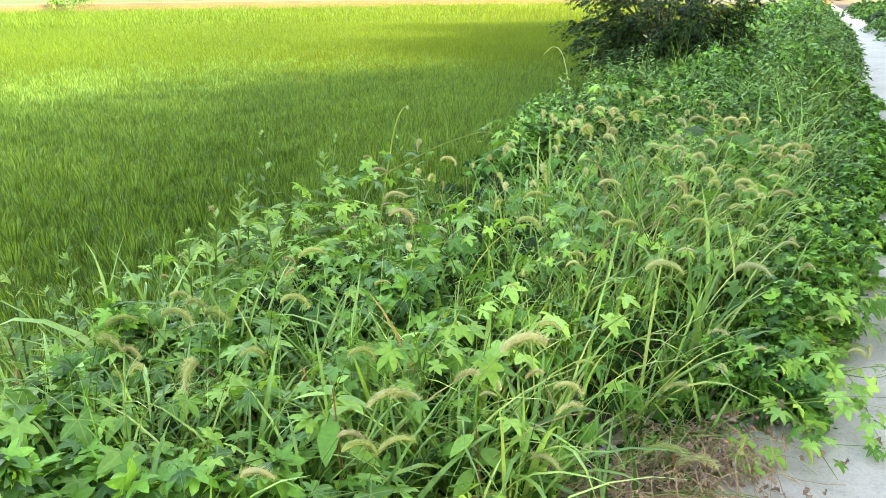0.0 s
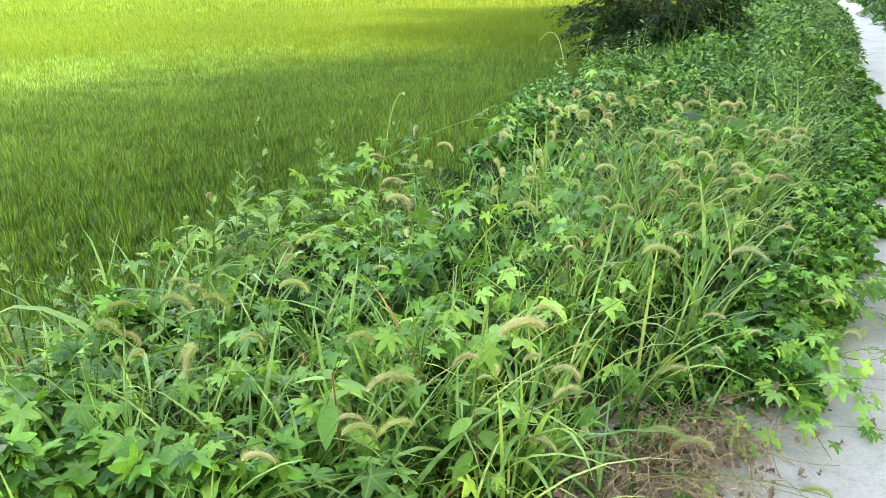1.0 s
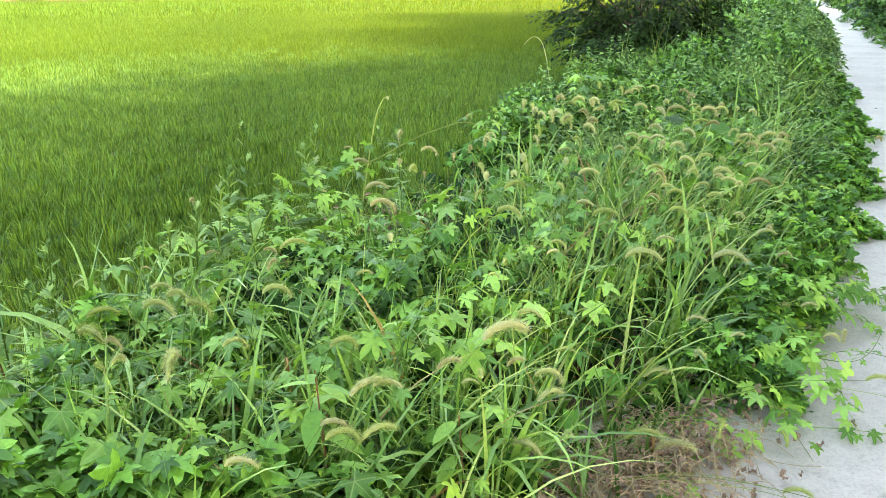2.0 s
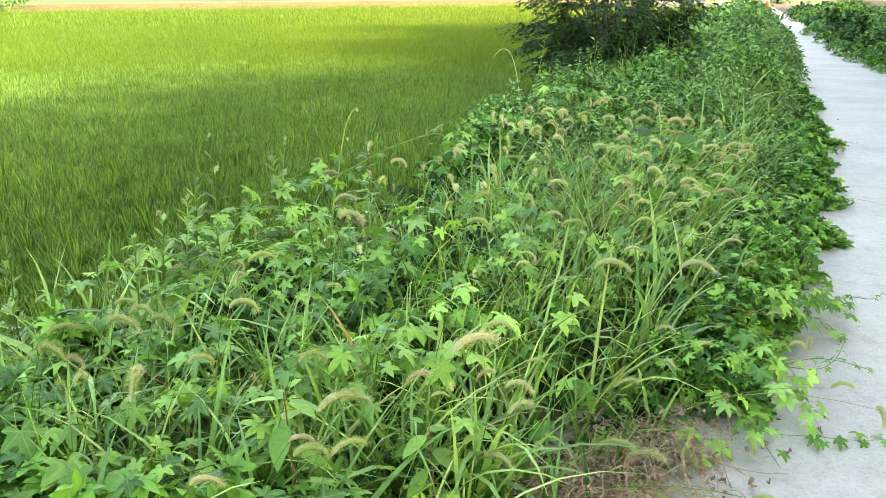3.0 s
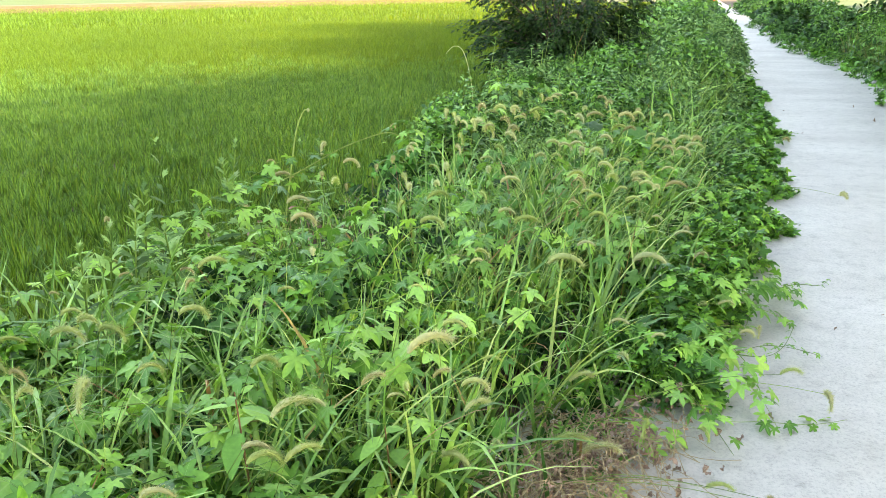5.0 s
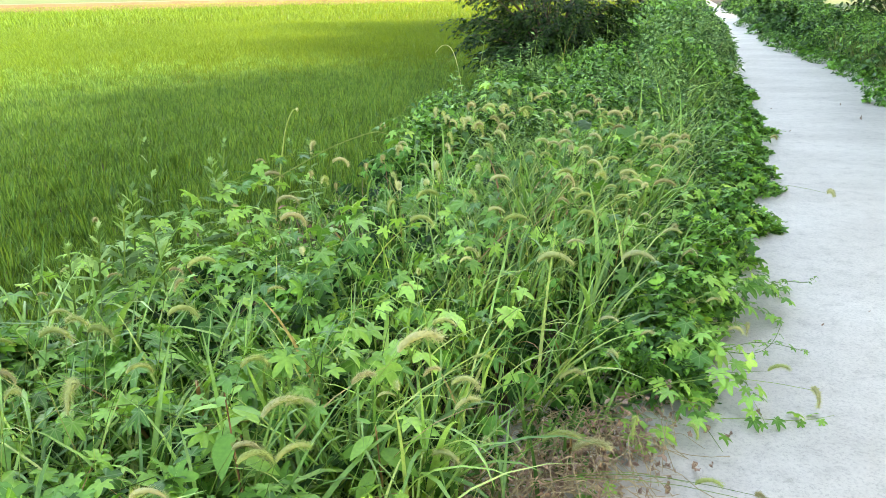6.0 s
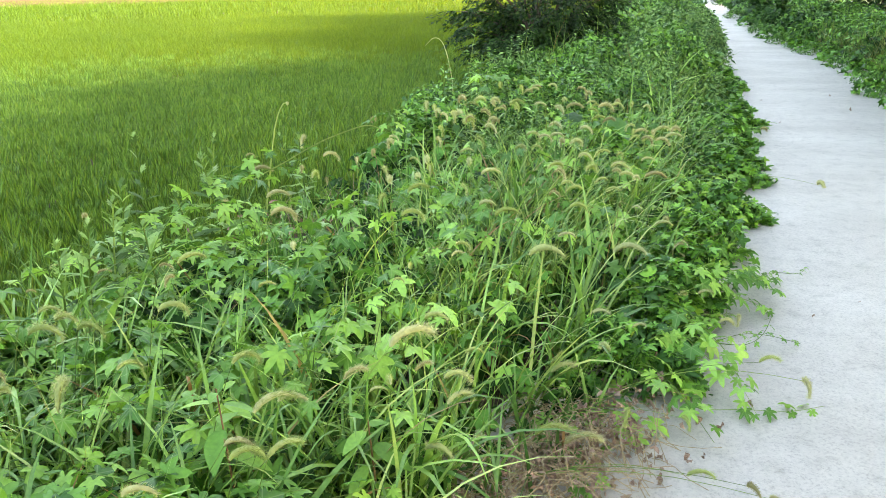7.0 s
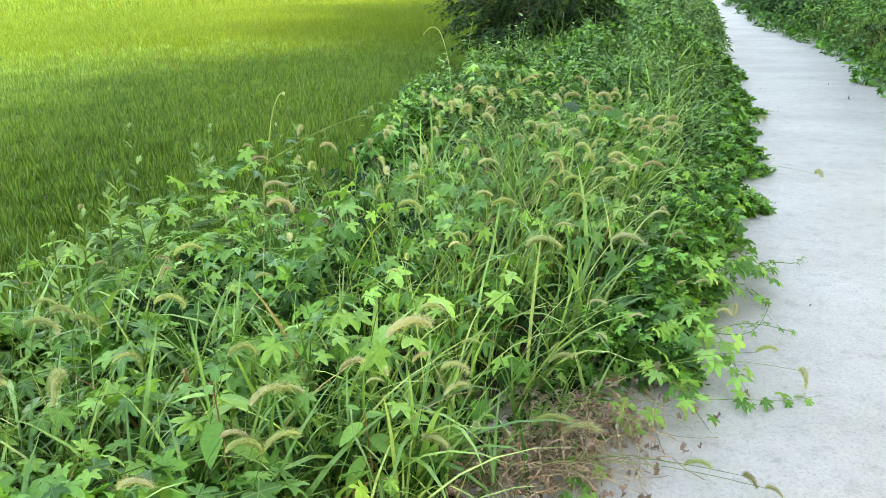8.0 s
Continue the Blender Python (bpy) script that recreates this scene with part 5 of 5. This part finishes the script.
# ---- dead leaves and straw where the verge meets the concrete ----
def crumpled_leaf(seed):
    r = np.random.default_rng(seed)
    V, F = lance_leaf(0.55, 0.3, -0.5, 4)
    V[:, 2] += r.normal(0, 0.22, len(V))
    V[:, 1] += r.normal(0, 0.12, len(V))
    V[:, 0] += r.normal(0, 0.07, len(V))
    me = quads_mesh("dry_leaf_mesh", V, F)
    me.materials.append(M_LITTER)
    return me


def litter():
    r = random.Random(77)
    dry = [crumpled_leaf(k) for k in range(6)]
    heap = tagged(new("dry_litter"), "heap of brown dead leaves and straw at the path's edge", "plant litter")
    heap.location = (-0.2, 2.14, 0.0)
    for k in range(210):
        x, y = r.gauss(0.02, 0.1), r.gauss(0.0, 0.24)
        x += 0.45 * y
        z = max(0.015, 0.16 - 0.5 * abs(x - 0.45 * y + 0.06)) * r.random() + 0.012
        m = Matrix.Translation((x, y, z)) @ Euler((r.uniform(-0.6, 0.6), r.uniform(-0.6, 0.6), r.uniform(0, 6.28))).to_matrix().to_4x4() @ Matrix.Scale(r.uniform(0.014, 0.034), 4)
        part("dry_leaf", r.choice(dry), M_LITTER, heap, m)
    for k in range(50):
        x, y, a = r.gauss(-0.06, 0.12), r.gauss(-0.05, 0.22), r.uniform(0, 6.28)
        x += 0.45 * y
        ln, lift = r.uniform(0.08, 0.28), r.uniform(0, 0.16)
        pts = [(x + math.cos(a + 0.5 * s) * ln * s, y + math.sin(a + 0.5 * s) * ln * s, 0.02 + lift * math.sin(3 * s)) for s in np.linspace(0, 1, 5)]
        part("straw", quads_mesh("straw_mesh", *tube(pts, np.full(5, 0.0015), 3)), M_STRAW, heap)
    # the matted mass under them
    rr = np.random.default_rng(8)
    bits = []
    for k in range(420):
        x, y, a = rr.normal(-0.1, 0.1), rr.normal(0, 0.2), rr.uniform(0, 6.28)
        x += 0.45 * y
        ln, lift, z0 = rr.uniform(0.06, 0.24), rr.uniform(-0.02, 0.07), rr.uniform(0.01, 0.12)
        bits.append(tube([(x + math.cos(a + 0.6 * t) * ln * t, y + math.sin(a + 0.6 * t) * ln * t, max(0.008, z0 + lift * math.sin(3 * t) - 0.05 * t)) for t in np.linspace(0, 1, 5)],
                         np.full(5, rr.uniform(0.001, 0.0022)), 3))
    part("straw_mat", quads_mesh("straw_mat", *merge(bits)), M_STRAW, heap)
    V0, F0 = lance_leaf(0.6, 0.3, -0.4, 3)
    m = 420
    yy = rr.normal(0, 0.22, m)
    P = np.stack([rr.normal(-0.08, 0.1, m) + 0.45 * yy, yy, rr.uniform(0.01, 0.1, m)], 1)
    part("leaf_mould", quads_mesh("leaf_mould", *stamp(V0, F0, P, turns(rr.uniform(0, 6.28, m), rr.normal(0, 0.6, m), rr.normal(0, 0.8, m)), rr.uniform(0.012, 0.03, m))), M_LITTER, heap)
    # a few leaves blown onto the concrete
    for k in range(22):
        y = r.uniform(2.2, 12)
        x = float(edge(y)) + abs(r.gauss(0, 0.35)) if k % 2 else float(right_edge(y)) - abs(r.gauss(0, 0.35))
        ob = tagged(part("fallen_leaf", r.choice(dry), M_LITTER), "small brown fallen leaf lying on the concrete path", "fallen leaf", group="fallen leaves on the path")
        ob.matrix_basis = Matrix.Translation((x, y, 0.014)) @ Matrix.Rotation(r.uniform(0, 6.28), 4, "Z") @ Matrix.Scale(r.uniform(0.015, 0.04), 4)


litter()


def hollow_grass():
    """Dry stalks arching over the bare hollow in the bund."""
    thing = tagged(new("dry_grass"), "clump of dry tan grass stalks arching over a bare hollow", "dry grass")
    thing.location = (-2.12, 4.2, float(ground_z(-2.12, 4.2)))
    rr = np.random.default_rng(12)
    n = 46
    base = np.stack([rr.normal(0, 0.22, n), rr.normal(0, 0.24, n), np.zeros(n)], 1)
    V, F = blades(base, rr.uniform(0.25, 0.5, n), rr.uniform(0, 6.28, n), rr.uniform(0.2, 0.8, n), rr.uniform(0.6, 2.0, n), rr.uniform(0.004, 0.009, n), 6)
    part("stalks", quads_mesh("dry_stalks", V, F), M_STRAW, thing)
    m = 90
    P = np.stack([rr.normal(0, 0.24, m), rr.normal(0, 0.26, m), rr.uniform(0.01, 0.05, m)], 1)
    part("leaf_mould", quads_mesh("hollow_mould", *stamp(*lance_leaf(0.6, 0.3, -0.4, 3), P, turns(rr.uniform(0, 6.28, m), rr.normal(0, 0.6, m), rr.normal(0, 0.8, m)), rr.uniform(0.03, 0.07, m))), M_LITTER, thing)


hollow_grass()


# ---- broad dark leaves of a gourd in the thicket ----
def gourd():
    r = random.Random(5)
    thing = tagged(new("gourd_vine"), "gourd vine with broad dark green rounded leaves", "vine")
    thing.location = (-0.42, 5.25, 0.0)
    for k, (dx, dy, z, s) in enumerate([(0.0, 0.0, 0.5, 0.1), (0.13, 0.14, 0.46, 0.07), (-0.3, 0.1, 0.55, 0.06)]):
        V = [(0, 0, -0.05)]
        n = 20
        for ring, drop in ((0.5, 0.0), (1.0, -0.14)):
            for j in range(n):
                a = 2 * math.pi * j / n
                rad = ring * (1 + 0.06 * math.cos(5 * a) + 0.03 * math.cos(10 * a + k)) * (0.72 if j == n // 2 else 1)
                V.append((rad * math.cos(a), rad * math.sin(a), drop + 0.05 * ring * math.sin(5 * a + k)))
        F = [(0, 1 + 2 * j, 1 + (2 * j + 1) % n, 1 + (2 * j + 2) % n) for j in range(n // 2)]
        F += [(1 + j, 1 + n + j, 1 + n + (j + 1) % n, 1 + (j + 1) % n) for j in range(n)]
        m = Matrix.Translation((dx, dy, z)) @ Euler((r.uniform(0.4, 0.9), r.uniform(-0.3, 0.3), r.uniform(-0.5, 0.5))).to_matrix().to_4x4() @ Matrix.Scale(s, 4)
        part("leaf", quads_mesh("gourd_leaf", V, F), M_GOURD, thing, m)
        part("stalk", quads_mesh("gourd_stalk", *tube([(dx * 0.6, dy * 0.6, 0.0), (dx * 0.8, dy * 0.8, z * 0.6), (dx, dy, z - 0.01)], (0.004, 0.0035, 0.003), 5)), M_STEM, thing)


gourd()


# ---- lone stalks and a tendril against the rice ----
def stalk(points, rad, label, bud=0.0):
    K = [Vector(p) for p in points]
    P = []
    for i in range(len(K) - 1):
        p0, p1, p2, p3 = K[max(i - 1, 0)], K[i], K[i + 1], K[min(i + 2, len(K) - 1)]
        P += [0.5 * (2 * p1 + (p2 - p0) * t + (2 * p0 - 5 * p1 + 4 * p2 - p3) * t * t + (3 * p1 - p0 - 3 * p2 + p3) * t ** 3) for t in (0, 0.25, 0.5, 0.75)]
    P.append(K[-1])
    thing = tagged(new("weed_stalk"), label, "weed stalk")
    thing.location = P[0]
    line = [tuple(p - P[0]) for p in P]
    part("stem", quads_mesh("stalk_stem", *tube(line, np.linspace(rad * 1.3, rad * 0.9, len(P)), 5)), M_SEED, thing)
    if bud:
        bm = bmesh.new()
        bmesh.ops.create_icosphere(bm, subdivisions=1, radius=bud)
        for v in bm.verts:
            v.co.z *= 1.4
        part("bud", bm, M_SEED, thing, Matrix.Translation(line[-1]))


def stalks():
    stalk([(-2.25, 3.75, -0.1), (-2.22, 3.8, 0.25), (-2.18, 3.82, 0.5), (-2.14, 3.84, 0.72), (-2.1, 3.86, 0.82), (-2.07, 3.86, 0.83)], 0.004, "bare arching green stalk with a small bud", 0.009)
    stalk([(-2.2, 3.6, 0.45), (-2.05, 3.72, 0.53), (-1.9, 3.85, 0.62), (-1.75, 3.95, 0.68), (-1.66, 4.0, 0.7), (-1.6, 4.02, 0.68)], 0.0028, "thin hop tendril reaching out over the rice")
    stalk([(-2.35, 8.0, -0.1), (-2.4, 8.1, 0.4), (-2.5, 8.15, 0.75), (-2.62, 8.2, 0.82), (-2.72, 8.2, 0.74)], 0.003, "dry grass stalk arching over the rice")


stalks()


# ---- the far end: road, tent, parked car, wall, cone, trees ----
def box_bm(size, bevel=0.03):
    bm = bmesh.new()
    bmesh.ops.create_cube(bm, size=1.0)
    for v in bm.verts:
        v.co = Vector((v.co.x * size[0], v.co.y * size[1], v.co.z * size[2]))
    bmesh.ops.bevel(bm, geom=bm.edges[:], offset=bevel, segments=2, affect="EDGES")
    return bm


def tent(x, y, z):
    thing = tagged(new("tent"), "small grey camping tent with a yellow door panel", "tent")
    thing.location = (x, y, z)
    bm = bmesh.new()
    rings = []
    for k in range(7):
        s = k / 6
        w, h = 1.35 * (1 - s) ** 0.8 + 0.1, 1.75 * s
        rings.append([bm.verts.new((w * math.cos(a), 0.9 * w * math.sin(a), h)) for a in np.linspace(0, 2 * math.pi, 10, endpoint=False)])
    for a, b in zip(rings, rings[1:]):
        for j in range(10):
            bm.faces.new((a[j], a[(j + 1) % 10], b[(j + 1) % 10], b[j]))
    bm.faces.new(rings[-1])
    part("canopy", bm, M_TENT, thing)
    bm = bmesh.new()
    rows = [[bm.verts.new((sx * (0.42 - 0.3 * s), -1.27 + 1.02 * s, 1.45 * s)) for sx in (-1, 0, 1)] for s in np.linspace(0, 1, 5)]
    for a, b in zip(rows, rows[1:]):
        for j in range(2):
            bm.faces.new((a[j], a[j + 1], b[j + 1], b[j]))
    part("door", bm, M_YELLOW, thing, Matrix.Translation((0, -0.02, 0)), "yellow door panel")


def car(x, y, z, turn, paint, label):
    thing = tagged(new("car"), label, "car")
    thing.matrix_basis = pose(x, y, z, 0, 0, turn)
    side = [(-2.0, 0.35), (-2.05, 0.75), (-1.9, 0.95), (-1.2, 1.0), (-0.6, 1.42), (0.9, 1.46), (1.6, 1.02), (2.0, 0.9), (2.05, 0.4)]
    bm = bmesh.new()
    rows = [[bm.verts.new((px, wy * (0.86 if pz > 1.1 else 1.0), pz)) for px, pz in side] for wy in (-0.85, 0.85)]
    n = len(side)
    for j in range(n):
        bm.faces.new((rows[0][j], rows[0][(j + 1) % n], rows[1][(j + 1) % n], rows[1][j]))
    bm.faces.new(rows[0][::-1])
    bm.faces.new(rows[1])
    bmesh.ops.recalc_face_normals(bm, faces=bm.faces)
    bmesh.ops.bevel(bm, geom=bm.edges[:], offset=0.06, segments=2, affect="EDGES")
    part("body", bm, paint, thing)
    for sy in (-0.8, 0.8):
        part("window", box_bm((1.5, 0.04, 0.3), 0.01), M_GLASS, thing, Matrix.Translation((0.1, sy * 0.98, 1.18)), "dark side window")
        for sx in (-1.25, 1.3):
            bm = bmesh.new()
            bmesh.ops.create_cone(bm, cap_ends=True, segments=18, radius1=0.32, radius2=0.32, depth=0.2)
            wheel = part("wheel", bm, M_RUBBER, thing, pose(sx, sy, 0.32, 90), "black tyre")
            bm = bmesh.new()
            bmesh.ops.create_cone(bm, cap_ends=True, segments=14, radius1=0.19, radius2=0.19, depth=0.22)
            part("rim", bm, M_WHITE, wheel, None, "pale metal rim")


def traffic_cone(x, y, z):
    thing = tagged(new("traffic_cone"), "orange traffic cone at the end of the path", "traffic cone")
    thing.location = (x, y, z)
    part("base", box_bm((0.4, 0.4, 0.04), 0.01), M_RUBBER, thing, Matrix.Translation((0, 0, 0.02)))
    bm = bmesh.new()
    bmesh.ops.create_cone(bm, cap_ends=True, segments=16, radius1=0.16, radius2=0.03, depth=0.68)
    part("cone", bm, M_ORANGE, thing, Matrix.Translation((0, 0, 0.38)))
    bm = bmesh.new()
    bmesh.ops.create_cone(bm, cap_ends=False, segments=16, radius1=0.115, radius2=0.085, depth=0.14)
    part("band", bm, M_WHITE, thing, Matrix.Translation((0, 0, 0.46)), "white reflective band")


def far_bush(x, y, z, rad, h, n, seed, label="rounded green bush at the field's far edge", mat=M_SHRUB):
    r = np.random.default_rng(seed)
    thing = tagged(new("bush"), label, "bush", group="far bushes")
    thing.location = (x, y, z)
    for k in range(4):
        a = r.uniform(0, 6.28)
        part("stem", quads_mesh("bush_stem", *tube([(0, 0, 0), (0.3 * rad * math.cos(a), 0.3 * rad * math.sin(a), h * 0.5), (0.5 * rad * math.cos(a), 0.5 * rad * math.sin(a), h * 0.8)], (0.04, 0.03, 0.01), 5)), M_BARK, thing)
    u = r.normal(0, 1, (n, 3))
    u /= np.linalg.norm(u, axis=1)[:, None]
    u *= r.uniform(0.55, 1.0, n)[:, None] * (1 + 0.2 * np.sin(u[:, :1] * 7 + u[:, 1:2] * 5))
    C = np.stack([u[:, 0] * rad, u[:, 1] * rad, h * (0.5 + 0.5 * u[:, 2])], 1)
    V, F = stamp(*lance_leaf(0.55, k=2), C, turns(r.uniform(0, 6.28, n), r.uniform(0, 1, n), r.normal(0, 0.4, n)), r.uniform(0.12, 0.25, n) * max(1, rad * 0.6))
    part("foliage", quads_mesh("bush_foliage", V, F, False), mat, thing)


def far_end():
    strip("road", (-14, 69), (16, 66), 2.4, -0.5, -0.12, M_FARROAD, "pale farm road crossing beyond the paddy", "road")
    strip("dirt_yard", (-3, 82), (60, 92), 11.0, -0.3, -0.02, M_DIRT, "bare tan dirt yard beyond the road", "yard")
    tent(-4.7, 72.5, -0.12)
    car(-7.2, 73.2, -0.1, 8, M_WHITE, "white car parked beside the far road")
    car(2.9, 82.0, 0.0, -6, M_RED, "red car parked in the far yard")
    traffic_cone(-0.35, 50.5, 0.0)
    wall = tagged(part("wall", box_bm((5.5, 0.3, 0.4), 0.02), M_FARROAD, None, pose(5.6, 60.5, 0.0, 0, 0, 14)), "low grey concrete wall beyond the thicket", "wall", kind="structure")
    # Added shrubs: their dark leaves stand in for the shaded band under the trees.
    for k in range(9):
        far_bush(5.6 + 1.8 * k, 28.5 + 1.1 * math.sin(2.1 * k) - 0.5 * k, -0.3, 1.5, 2.3 + 0.5 * math.sin(1.7 * k), 1500, 20 + k, "added shrub, darkened to stand in for shade under trees", M_TREELEAF)
    far_bush(-48.5, 41.0, -0.3, 1.7, 1.3, 900, 1)
    # These two stand in sun here; the dark leaf colour supplies their shade.
    far_bush(-1.7, 57.0, -0.2, 1.7, 3.8, 1500, 2, "bushy tree at the path's end, leaves darkened as shade", M_TREELEAF)
    far_bush(0.2, 61.0, -0.2, 1.4, 3.4, 1300, 3, "bushy tree at the path's end, leaves darkened as shade", M_TREELEAF)


far_end()
